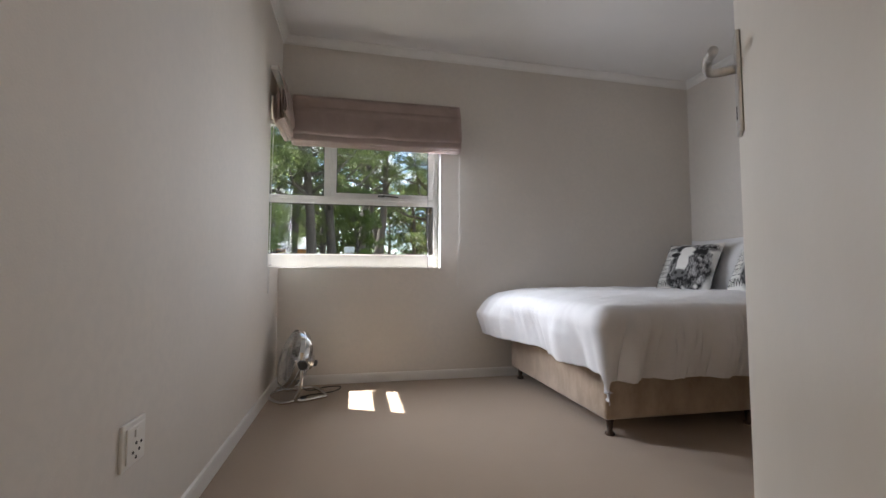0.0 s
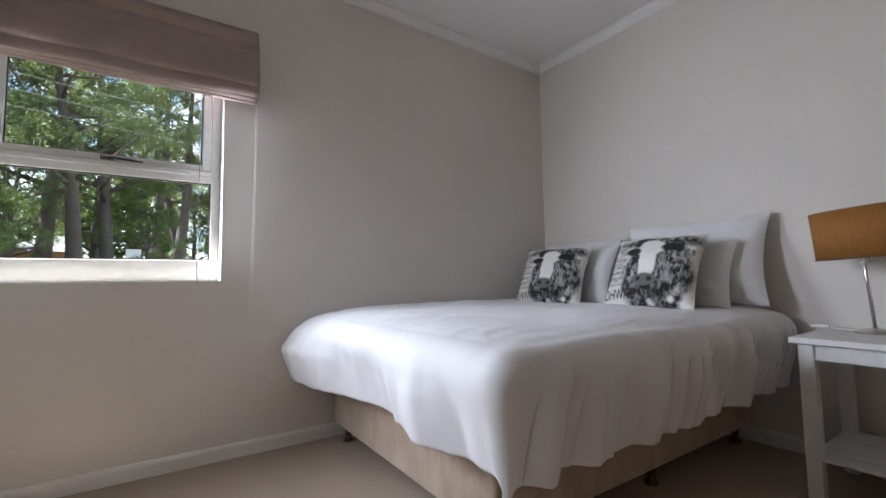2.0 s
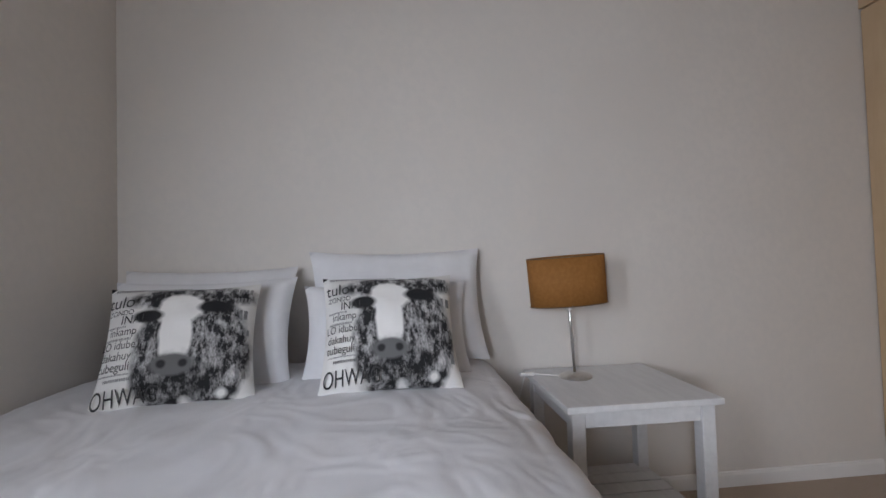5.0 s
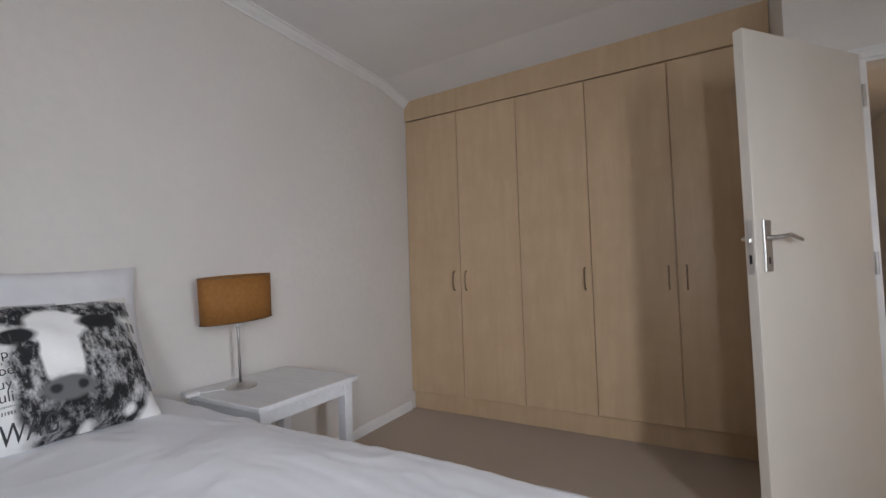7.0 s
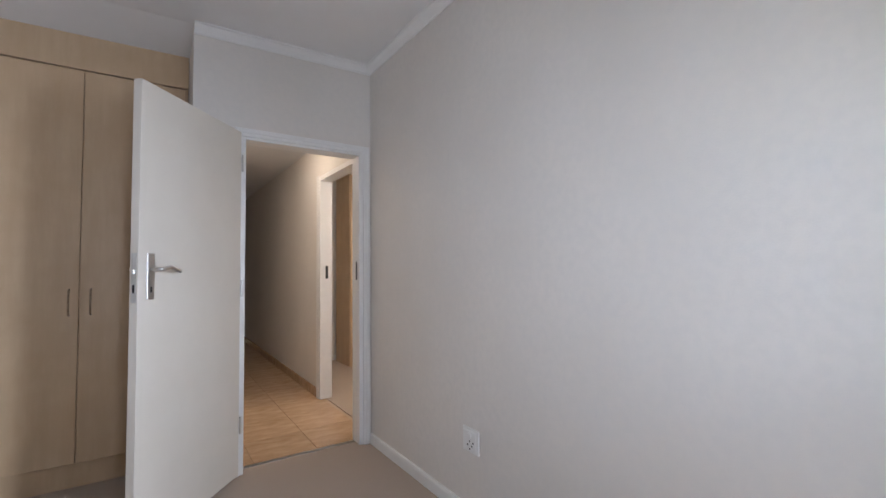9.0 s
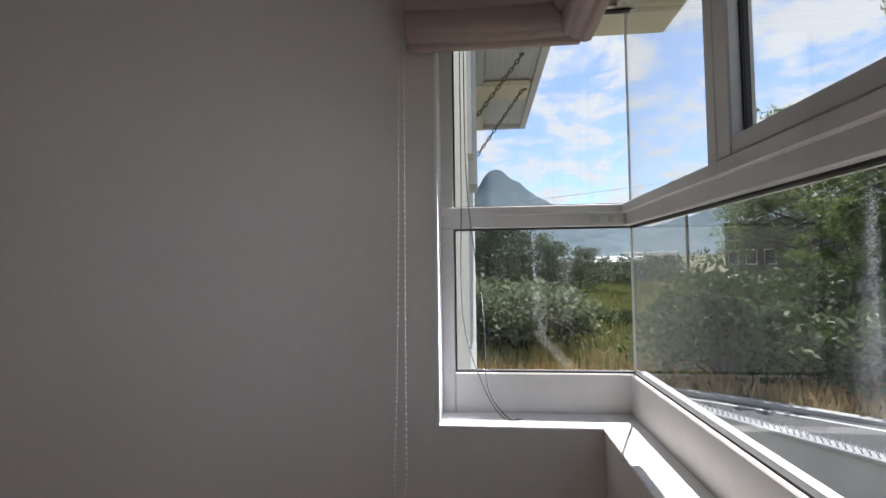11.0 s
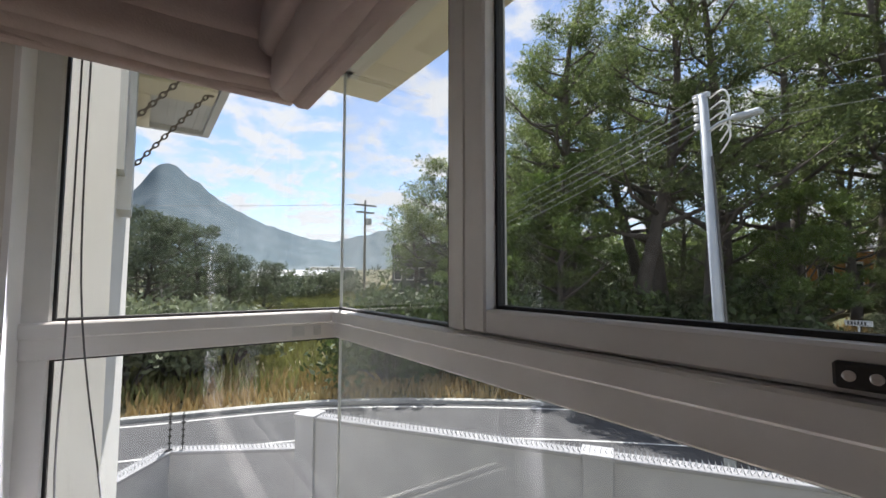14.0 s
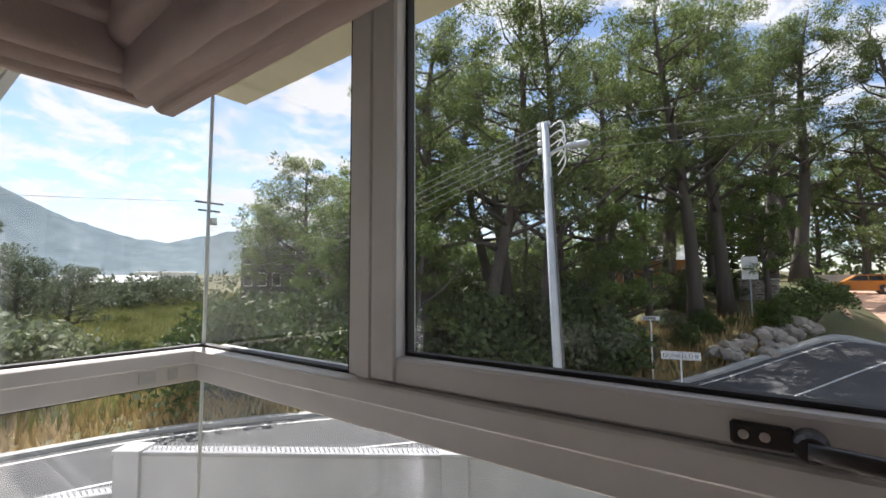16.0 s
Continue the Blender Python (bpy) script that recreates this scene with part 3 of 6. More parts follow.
def roman_blind(length, top, bottom, label, m, seed):
    """A raised roman blind: wall side at y = 0, room at -y, along x, heights absolute."""
    b = thing("roman_blind", label, "blind", "roman blinds", at=m)
    rnd = random.Random(seed)
    part("headrail", boxes((0.012, length - 0.012, -0.045, -0.002, top - 0.03, top - 0.001), bevel=0.003), M_PLASTIC, b)
    nx = 44
    layers = [(0.112, bottom + 0.070, top), (0.098, bottom + 0.020, top - 0.10), (0.080, bottom + 0.008, top - 0.14), (0.060, bottom, top - 0.16)]
    for k, (out, low, high) in enumerate(layers):
        prof = []
        r = 0.023
        # front sheet from the top down, round the fold, and up the back
        for i in range(9):
            s = i / 8
            d = 0.05 + (out - 0.05) * min(1, s * 1.15) ** 0.7 if k == 0 else out - 0.006 * (1 - s)
            prof.append((d, high + (low + r - high) * s))
        for i in range(1, 8):
            a = math.pi * i / 8
            prof.append((out - r * 0.75 + r * 0.75 * math.cos(a), low + r - r * math.sin(a)))
        for i in range(1, 6):
            prof.append((out - r * 1.5 - 0.004 * i / 5, low + r + (min(high, low + 0.17) - low - r) * i / 5))
        bm = bmesh.new()
        grid = []
        for ix in range(nx + 1):
            u = ix / nx
            x = u * length
            col = []
            for j, (d, z) in enumerate(prof):
                s = j / (len(prof) - 1)
                w = 0.008 * noise.noise(Vector((x * 4 + seed, s * 3 + k * 7, 1.3))) + 0.004 * noise.noise(Vector((x * 14 + seed, s * 6 + k, 4.1)))
                sag = -0.007 * math.sin(math.pi * u) * (1 if 4 < j < 18 else 0) + 0.006 * noise.noise(Vector((x * 3.1, k * 3.3 + seed, 0)))
                col.append(bm.verts.new((x, -max(0.004, d + w * min(1, s * 3)), z + sag * min(1, s * 2))))
            grid.append(col)
        for a, c in zip(grid, grid[1:]):
            for j in range(len(prof) - 1):
                bm.faces.new((a[j], c[j], c[j + 1], a[j + 1]))
        o = part("front_panel" if k == 0 else "fold", bm, M_BLIND, b, smooth=True)
        so = o.modifiers.new("thickness", "SOLIDIFY")
        so.thickness = 0.004
    part("bottom_bar", boxes((0.01, length - 0.01, -0.052, -0.030, bottom - 0.004, bottom + 0.022), bevel=0.003), M_BLIND, b)
    return b


blind_n = roman_blind(1.30, 2.185, 1.80, "raised pink-beige suede roman blind over the window", pose(0.085, YN - 0.001, 0), 3)
blind_w = roman_blind(0.44, 2.205, 1.825, "raised pink-beige suede roman blind at the corner window", pose(0.001, 2.797, 0, 0, 0, 90), 9)


def hang(ob, parent):
    """Keep ob where it is, as a part of parent."""
    ob.parent = parent
    ob.matrix_parent_inverse = parent.matrix_world.inverted()


def bead_chain(pts, parent):
    line = smooth_line(pts, 30)
    bm = tube(bmesh.new(), line, 0.0007, 4)
    last = None
    for p in line:
        if last is None or (p - last).length > 0.0105:
            bmesh.ops.create_icosphere(bm, subdivisions=1, radius=0.0032, matrix=Matrix.Translation(p))
            last = p
    hang(part("bead_chain", bm, M_CHAIN, None, "beaded clear plastic chain loop"), parent)


bpy.context.view_layer.update()
bead_chain([(0.035, 2.772, 1.86), (0.030, 2.768, 1.4), (0.028, 2.760, 0.95), (0.026, 2.752, 0.74), (0.026, 2.765, 0.70), (0.026, 2.782, 0.74), (0.028, 2.783, 0.95), (0.030, 2.784, 1.4), (0.035, 2.786, 1.86)], blind_w)
bead_chain([(1.383, 3.235, 1.85), (1.380, 3.240, 1.4), (1.372, 3.245, 0.95), (1.366, 3.250, 0.76), (1.371, 3.250, 0.73), (1.378, 3.250, 0.76), (1.382, 3.245, 0.95), (1.386, 3.240, 1.4), (1.390, 3.235, 1.85)], blind_n)


def pull_cords(x, y, zlow, curl, parent):
    bm = bmesh.new()
    for dx in (0.0, 0.012):
        pts = [(x + dx * 0.3, y + dx, 1.99), (x + dx * 0.2, y + dx * 1.2, 1.5), (x, y + dx * (1.5 + 3 * curl), 1.15), (x + 0.01 * dx, y + dx + 0.05 * curl, zlow + 0.08), (x + 0.01, y + dx + 0.10 * curl, zlow), (x + 0.03 * curl, y + dx + 0.14 * curl, zlow + 0.004)]
        tube(bm, smooth_line(pts, 8), 0.0014, 5)
    hang(part("pull_cord", bm, M_CORD, None, "thin dark lift cords"), parent)


pull_cords(-0.045, 2.925, 0.885, 1.0, blind_w)
pull_cords(1.130, 3.262, 0.83, 0.12, blind_n)

# ---------------------------------------------------------------- doorway, door, hall
fr = thing("door_1", "white painted timber door frame", "door frame", kind="structure")
part("jamb", boxes((0.045, 0.087, -0.125, 0.0, 0, 2.045), (0.012, 0.060, 0.0, 0.014, 0.0, 2.072), (0.028, 0.046, 0.014, 0.020, 0, 2.050), bevel=0.003), M_TRIM, fr)
part("jamb", boxes((0.820, 0.862, -0.125, 0.0, 0, 2.045), (0.845, 0.885, 0.0, 0.014, 0.0, 2.072), bevel=0.003), M_TRIM, fr)
part("head", boxes((0.087, 0.820, -0.125, 0.0, 2.005, 2.045), (0.060, 0.845, 0.0, 0.014, 2.020, 2.072), (0.046, 0.860, 0.014, 0.020, 2.040, 2.055), bevel=0.003), M_TRIM, fr)
part("strike_plate", boxes((0.0865, 0.0885, -0.060, -0.036, 1.13, 1.26), bevel=0.0005), M_BLACK, fr, "dark metal strike plate")
part("threshold", boxes((0.087, 0.820, -0.105, -0.078, -0.01, 0.006), bevel=0.002), M_STEEL, fr, "thin metal carpet edge strip")


def door_leaf():
    hinge, free = Vector((0.850, 0.022)), Vector((1.333, 0.595))
    d = free - hinge
    ang = math.degrees(math.atan2(d.y, d.x))
    L = d.length
    th = thing("door", "cream painted flush door standing open into room", "door", at=pose(hinge.x, hinge.y, 0, 0, 0, ang))
    # the leaf lies along local x, its room face at +y
    leaf = part("leaf", boxes((0.0, L, -0.040, 0.0, 0.012, 2.040), bevel=0.002), M_DOOR, th)
    part("lock_plate", boxes((L - 0.0005, L + 0.0015, -0.032, -0.008, 1.075, 1.285)), M_STEEL, th, "steel lock face on the door edge")
    part("latch_bolt", boxes((L + 0.0015, L + 0.010, -0.026, -0.014, 1.195, 1.215), bevel=0.002), M_STEEL, th)
    part("bolt_slot", boxes((L + 0.0015, L + 0.0022, -0.025, -0.015, 1.115, 1.150)), M_HOLE, th)
    for side, y0 in ((1, 0.0), (-1, -0.040)):
        xh = L - 0.062
        pl = part("back_plate", boxes((xh - 0.021, xh + 0.021, min(y0, y0 + side * 0.008), max(y0, y0 + side * 0.008), 1.085, 1.285), bevel=0.002), M_STEEL, th, "brushed steel lever handle on a long plate")
        pts = [(xh, y0 + side * 0.008, 1.215), (xh, y0 + side * 0.045, 1.215), (xh - 0.018, y0 + side * 0.056, 1.217), (xh - 0.055, y0 + side * 0.056, 1.223), (xh - 0.090, y0 + side * 0.054, 1.212), (xh - 0.122, y0 + side * 0.052, 1.206)]
        part("lever", tube(bmesh.new(), smooth_line(pts, 5), 0.0085, 10), M_STEEL, pl, smooth=True)
        part("keyhole", boxes((xh - 0.004, xh + 0.004, min(y0 + side * 0.008, y0 + side * 0.0088), max(y0 + side * 0.008, y0 + side * 0.0088), 1.115, 1.140)), M_HOLE, pl)
    for z in (0.25, 1.05, 1.80):
        bm = bmesh.new()
        lathe(bm, [(0.007, 0.0), (0.007, 0.10)], centre=(-0.006, 0.006, z), sides=12)
        part("hinge", bm, M_STEEL, th)
    return th


door_leaf()

HX = -0.03
setting("wall_hall_west", boxes((HX - 0.10, HX, -5.2, -1.22, 0, 2.6), (HX - 0.10, HX, -1.22, -0.20, 2.07, 2.6), (HX - 0.10, HX, -0.20, -0.12, 0, 2.6)), M_WALL, "greige plaster wall along the hall")
setting("wall_hall_east", boxes((1.0, 1.045, -5.2, -0.12, 0, 2.6)), M_WALL, "greige plaster wall along the hall")
setting("wall_hall_south", boxes((HX - 0.1, 1.045, -5.3, -5.2, 0, 2.6)), M_WALL, "greige plaster wall closing the hall")
setting("ceiling_hall", boxes((-2.6, 1.045, -5.3, -0.12, 2.42, 2.6)), M_CEIL, "white painted hall ceiling")
setting("wall_side_room", boxes((-2.6, -2.5, -3.0, 0.3, 0, 2.6), (-2.5, HX - 0.1, -2.9, -2.8, 0, 2.6), (-2.5, WX, 0.2, 0.3, 0, 2.6)), M_WALL, "plain greige plaster walls of the side room")
setting("floor_side_room", boxes((-2.6, HX - 0.06, -2.9, 0.2, -0.12, 0.002)), M_CARPET, "beige carpet in the side room")
hall_floor = setting("floor_hall", boxes((HX - 0.06, 1.045, -5.2, -0.085, -0.12, -0.006)), M_GROUT, "glossy honey travertine tiled hall floor")
d2 = thing("door_2", "white painted door frame in the hall", "door frame", kind="structure")
part("jamb", boxes((HX - 0.11, HX + 0.008, -1.235, -1.185, 0.0, 2.09), (HX + 0.0, HX + 0.014, -1.275, -1.215, 0.0, 2.10), bevel=0.003), M_TRIM, d2)
part("jamb", boxes((HX - 0.11, HX + 0.008, -0.235, -0.195, 0.0, 2.09), bevel=0.003), M_TRIM, d2)
part("head", boxes((HX - 0.11, HX + 0.008, -1.185, -0.235, 2.045, 2.09), bevel=0.003), M_TRIM, d2)
part("strike_plate", boxes((HX - 0.07, HX - 0.045, -1.1855, -1.183, 1.12, 1.24)), M_BLACK, d2, "dark metal strike plate")
strip("baseboard_hall", (HX, -5.2, 0), (HX, -1.275, 0), (1, 0), [(0.0, 0.0), (0.012, 0.0), (0.012, 0.085), (0.0, 0.085)], M_TILE, "honey tile skirting along the hall")
sd = thing("cupboard", "pale maple built-in cupboard in the side room", "cupboard")
part("body", boxes((-1.75, -0.75, -2.75, -2.28, 0.0, 2.4)), M_MAPLE, sd)
for k in range(2):
    part("cupboard_door", boxes((-1.745 + k * 0.5, -1.255 + k * 0.5, -2.28, -2.262, 0.12, 2.3), bevel=0.002), M_MAPLE, sd)
strip("baseboard_side_room", (-2.5, -2.8, 0), (HX - 0.1, -2.8, 0), (0, 1), BASE, M_TRIM, "white skirting board in the side room")
# hall lamp: an unseen plain round ceiling fitting, added for the hall's warm light
hl = thing("ceiling_light", "unseen round ceiling light added to warm the hall", "ceiling light")
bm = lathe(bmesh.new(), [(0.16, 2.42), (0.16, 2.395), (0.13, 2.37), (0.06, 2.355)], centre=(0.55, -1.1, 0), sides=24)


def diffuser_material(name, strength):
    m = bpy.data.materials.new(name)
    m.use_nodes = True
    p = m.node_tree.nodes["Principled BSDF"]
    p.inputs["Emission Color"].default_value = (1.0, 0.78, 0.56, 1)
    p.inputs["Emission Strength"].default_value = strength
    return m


glow, glow_bright = diffuser_material("hall_fill_glow", 2.8), diffuser_material("side_room_fill_glow", 6.0)
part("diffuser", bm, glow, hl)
# unseen glowing fitting, added in place of the side room's window daylight
sl = thing("ceiling_light", "unseen round ceiling light added for side room daylight", "ceiling light")
part("diffuser", lathe(bmesh.new(), [(0.16, 2.42), (0.16, 2.395), (0.13, 2.37), (0.06, 2.355)], centre=(-1.0, -0.5, 0), sides=24), glow_bright, sl)

# ---------------------------------------------------------------- wardrobe
wd = thing("wardrobe", "wall-wide pale maple built-in wardrobe with closed doors", "wardrobe")
part("body", boxes((1.108, XE - 0.002, -0.95, YW - 0.024, 0.14, 2.50)), M_MAPLE, wd)
part("plinth", boxes((1.108, XE - 0.002, -0.90, YW - 0.045, 0.0, 0.138), bevel=0.002), M_MAPLE, wd)
part("top_panel", boxes((1.108, XE - 0.002, YW - 0.022, YW + 0.004, 2.372, 2.60)), M_MAPLE, wd)
edges = [1.128, 1.624, 2.118, 2.607, 3.094, XE - 0.004]
for k, hx in enumerate((1.572, 1.668, 2.162, 3.045, 3.146)):
    dr = part("wardrobe_door", boxes((edges[k] + 0.002, edges[k + 1] - 0.002, YW - 0.020, YW, 0.146, 2.362), bevel=0.0025), M_MAPLE, wd)
    pts = [(hx, YW, 0.965), (hx, YW + 0.020, 0.972), (hx, YW + 0.029, 1.005), (hx, YW + 0.032, 1.038), (hx, YW + 0.029, 1.070), (hx, YW + 0.020, 1.102), (hx, YW, 1.110)]
    part("handle", tube(bmesh.new(), smooth_line(pts, 4), 0.0052, 8), M_BRASS, dr, "satin bronze bow handle", smooth=True)

# ---------------------------------------------------------------- sockets


def socket(y0, y1, z0, z1, label, holes):
    s = thing("wall_socket", label, "socket")
    part("plate", boxes((0.0, 0.009, y0, y1, z0, z1), bevel=0.003, seg=2), M_PLASTIC, s)
    part("insert", boxes((0.009, 0.0135, y0 + 0.014, y1 - 0.014, z0 + 0.013, z1 - 0.013), bevel=0.002), M_PLASTIC, s)
    yc, zc = (y0 + y1) / 2, (z0 + z1) / 2
    part("rocker", boxes((0.0135, 0.018, yc - 0.012, yc + 0.012, z1 - 0.043, z1 - 0.022), bevel=0.002), M_PLASTIC, s)
    for dy, dz in holes:
        bm = bmesh.new()
        lathe(bm, [(0.0045, 0.0), (0.0045, 0.0009)], sides=12)
        bmesh.ops.transform(bm, verts=bm.verts, matrix=pose(0.0135, yc + dy, zc + dz, 0, 90, 0))
        part("pin_hole", bm, M_HOLE, s)


socket(1.092, 1.212, 0.325, 0.440, "white plastic three-pin wall socket with switch", [(-0.016, -0.022), (0.016, -0.022), (0.0, -0.002), (0.0, -0.038), (0.026, -0.006)])

# ---------------------------------------------------------------- bed
BX0, BY0, BY1 = 1.80, 1.862, 3.205
bed = thing("bed", "double bed base in beige suede on short wooden legs", "bed")
part("base", boxes((BX0, XE - 0.02, BY0, BY1, 0.088, 0.335), bevel=0.018, seg=3), M_BASE, bed, "beige suede upholstered base", smooth=True)
part("mattress", boxes((BX0 + 0.015, XE - 0.02, BY0 + 0.015, BY1 - 0.01, 0.337, 0.565), bevel=0.05, seg=4), M_PILLOW, bed, "white mattress", smooth=True)
for x in (BX0 + 0.055, 2.7, XE - 0.1):
    for y in (BY0 + 0.055, BY1 - 0.06):
        bm = lathe(bmesh.new(), [(0.024, 0.0), (0.026, 0.004), (0.026, 0.012), (0.014, 0.022), (0.017, 0.06), (0.024, 0.088)], centre=(x, y, 0), sides=16)
        part("leg", bm, M_LEG, bed, "turned dark wooden leg", smooth=True)


def crease(x, y):
    """Sharp little creases in crumpled cotton."""
    q = Vector((x * 2.3, y * 3.6, 0.0))
    w = Vector((noise.noise(q), noise.noise(q + Vector((7, 3, 1))), 0)) * 0.55
    a = 1 - abs(noise.noise(Vector((x * 4.2, y * 7.5, 4.0)) + w * 3))
    b = 1 - abs(noise.noise(Vector((x * 9 - y * 5, y * 10 + x * 4, 8.0)) + w * 4))
    c = 1 - abs(noise.noise(Vector((x * 21 + y * 8, y * 24 - x * 9, 2.0)) + w * 6))
    return 0.0050 * max(0.0, a - 0.70) / 0.3 * (0.4 + noise.noise(q * 1.3)) + 0.0024 * max(0.0, b - 0.72) / 0.28 + 0.0012 * max(0.0, c - 0.6)


def duvet():
    """Quilt laid over the bed; hangs past the foot and the open side, with a corner tip."""
    R, top = 0.09, 0.684
    ex, ey, en = BX0 - 0.005, BY0 - 0.005, BY1 + 0.0
    nx, ny = 230, 200
    s0, s1 = ex - 0.40, XE - 0.05
    t0, t1 = ey - 0.49, en + 0.20
    bm = bmesh.new()
    grid = []
    for i in range(nx + 1):
        row = []
        for j in range(ny + 1):
            s = s0 + (s1 - s0) * (i / nx)
            t = t0 + (t1 - t0) * (j / ny)
            hem = 0.020 * noise.noise(Vector((s * 2.2, t * 2.2, 5.0)))
            a, b, c = max(0.0, ex - 0.05 - s), max(0.0, ey - 0.11 - t), max(0.0, t - en - 0.01)
            a *= 1.0 + hem
            b *= 1.0 + hem
            b2 = b if b > 0 else -c * (0.7 if a > 0 else 1.0)
            r = math.hypot(a, b2)
            x, y = max(s, ex - 0.05), min(max(t, ey - 0.11), en + 0.01)
            puff = 0.036 * (1 - math.exp(-max(0.0, x - ex + 0.06) * 11)) * (1 - math.exp(-max(0.0, y - ey + 0.12) * 11))
            wr = 0.010 * noise.noise(Vector((x * 2.1, y * 3.0, 0.3))) + 0.008 * noise.noise(Vector((x * 5 - y * 2, y * 9 + x * 3, 2.3))) + crease(x, y)
            z = top + puff + wr - 0.03
            if r > 1e-6:
                na, nb = a / r, b2 / r
                q = min(r / R, math.pi / 2)
                out = R * math.sin(q)
                drop = R * (1 - math.cos(q)) + max(0.0, r - R * math.pi / 2)
                along = (y if abs(na) > abs(nb) else x) + 0.6 * (x - y)
                k = min(1.0, drop / 0.15)
                fold = 0.020 * math.sin(along * 17 + 4.5 * noise.noise(Vector((along * 1.7, 1, 1)))) + 0.040 * noise.noise(Vector((along * 5.3, drop * 2.5, 9.0))) + 0.026 * noise.noise(Vector((along * 15, drop * 2.4, 2.0))) + 0.012 * noise.noise(Vector((along * 36, drop * 4, 7.0)))
                out += k * (0.010 + fold) - 0.20 * drop + (0.11 * k * max(0.0, min(1.0, (t - 2.75) / 0.45)) if na > 0.4 else 0.0)
                x -= na * out
                y -= nb * out
                z -= drop
                z = max(z, 0.05)
            y = min(y, YN - 0.02)
            row.append(bm.verts.new((x, y, z)))
        grid.append(row)
    for i in range(nx):
        for j in range(ny):
            bm.faces.new((grid[i][j], grid[i + 1][j], grid[i + 1][j + 1], grid[i][j + 1]))
    hem_foot = [v.co.copy() for v in grid[0]]
    hem_side = [row[0].co.copy() for row in grid]
    ob = part("duvet", bm, M_DUVET, smooth=True)
    so = ob.modifiers.new("thickness", "SOLIDIFY")
    so.thickness, so.offset = 0.022, 1.0
    tagged(ob, "rumpled white cotton duvet draped over the bed", "duvet")
    for edge in (hem_foot, hem_side):
        part("hem", tube(bmesh.new(), edge[14:-4:2], 0.006, 6), M_DUVET, ob, "stitched hem along the edge", smooth=True)


duvet()


def pillow_surface(u, v, w, h, thick, side):
    """A point of a stuffed cover: u and v from -1 to 1."""
    e = (1 - abs(u) ** 2.6) * (1 - abs(v) ** 2.6)
    pinch = 1 - 0.08 * (1 - abs(u) ** 2) * abs(v) ** 3
    pinch2 = 1 - 0.08 * (1 - abs(v) ** 2) * abs(u) ** 3
    return Vector((u * w / 2 * pinch2, -side * thick / 2 * max(0, e) ** 0.55, v * h / 2 * pinch))


def pillow(name, w, h, thick, m, mats, label, flange=0.0, seed=0, category="pillow", group=""):
    """A pillow standing in its local xz plane, face towards -y."""
    th = thing(name, label, category, group, at=m)
    n = 26
    for side, mat, nm in ((1, mats[0], "front"), (-1, mats[1], "back")):
        bm = bmesh.new()
        g = []
        for i in range(n + 1):
            row = []
            for j in range(n + 1):
                u, v = 2 * i / n - 1, 2 * j / n - 1
                p = pillow_surface(u, v, w, h, thick, side)
                rim = (1 - abs(u) ** 4) * (1 - abs(v) ** 4)
                p.y += side * rim * (0.014 * noise.noise(Vector((u * 2.2 + seed, v * 2.2, side))) + 0.008 * noise.noise(Vector((u * 5 + v * 3 + seed, v * 5, side * 3))))
                row.append(bm.verts.new(p))
            g.append(row)
        for i in range(n):
            for j in range(n):
                bm.faces.new((g[i][j], g[i + 1][j], g[i + 1][j + 1], g[i][j + 1]))
        part(nm, bm, mat, th, smooth=True)
    if flange:
        bm = bmesh.new()
        ring = []
        k = 60
        for q in range(k):
            a = 2 * math.pi * q / k
            ca, sa = math.cos(a), math.sin(a)
            f = 1 / max(abs(ca), abs(sa))
            u, v = ca * f, sa * f
            p = pillow_surface(u, v, w, h, thick, 1)
            wob = 0.034 * noise.noise(Vector((u * 4 + seed, v * 4, 3.0)))
            o = Vector((p.x * (1 + 2 * flange / w), wob, p.z * (1 + 2 * flange / h)))
            ring.append((bm.verts.new((p.x * 0.97, 0.0, p.z * 0.97)), bm.verts.new(o)))
        for q in range(k):
            a, b = ring[q], ring[(q + 1) % k]
            bm.faces.new((a[0], b[0], b[1], a[1]))
        fl = part("flange", bm, mats[0], th, "flat stitched border", smooth=True)
        so = fl.modifiers.new("thickness", "SOLIDIFY")
        so.thickness = 0.004
    return th


def lean(x, y, z, tilt, turn):
    """Standing on its lower edge at x, y, z, face to the foot of the bed (-x), leaning back."""
    return pose(x, y, z, 0, 0, turn) @ pose(0, 0, 0, -tilt, 0, 0)


PW = (M_PILLOW, M_PILLOW)
pillow("pillow", 0.70, 0.47, 0.17, lean(3.43, 2.85, 0.905, 22, -90), PW, "plump white cotton pillow leaning against the wall", 0.0, 1, group="white pillows")
pillow("pillow", 0.66, 0.45, 0.16, lean(3.29, 2.80, 0.872, 22, -86), PW, "plump white cotton pillow leaning on another", 0.0, 5, group="white pillows")
pillow("pillow", 0.735, 0.49, 0.16, lean(3.42, 2.068, 0.945, 15.5, -84), PW, "plump white cotton pillow standing against the wall", 0.0, 2, group="white pillows")
pillow("pillow", 0.64, 0.38, 0.16, lean(3.29, 2.118, 0.865, 20, -88), PW, "plump white cotton pillow standing against the wall", 0.0, 7, group="white pillows")


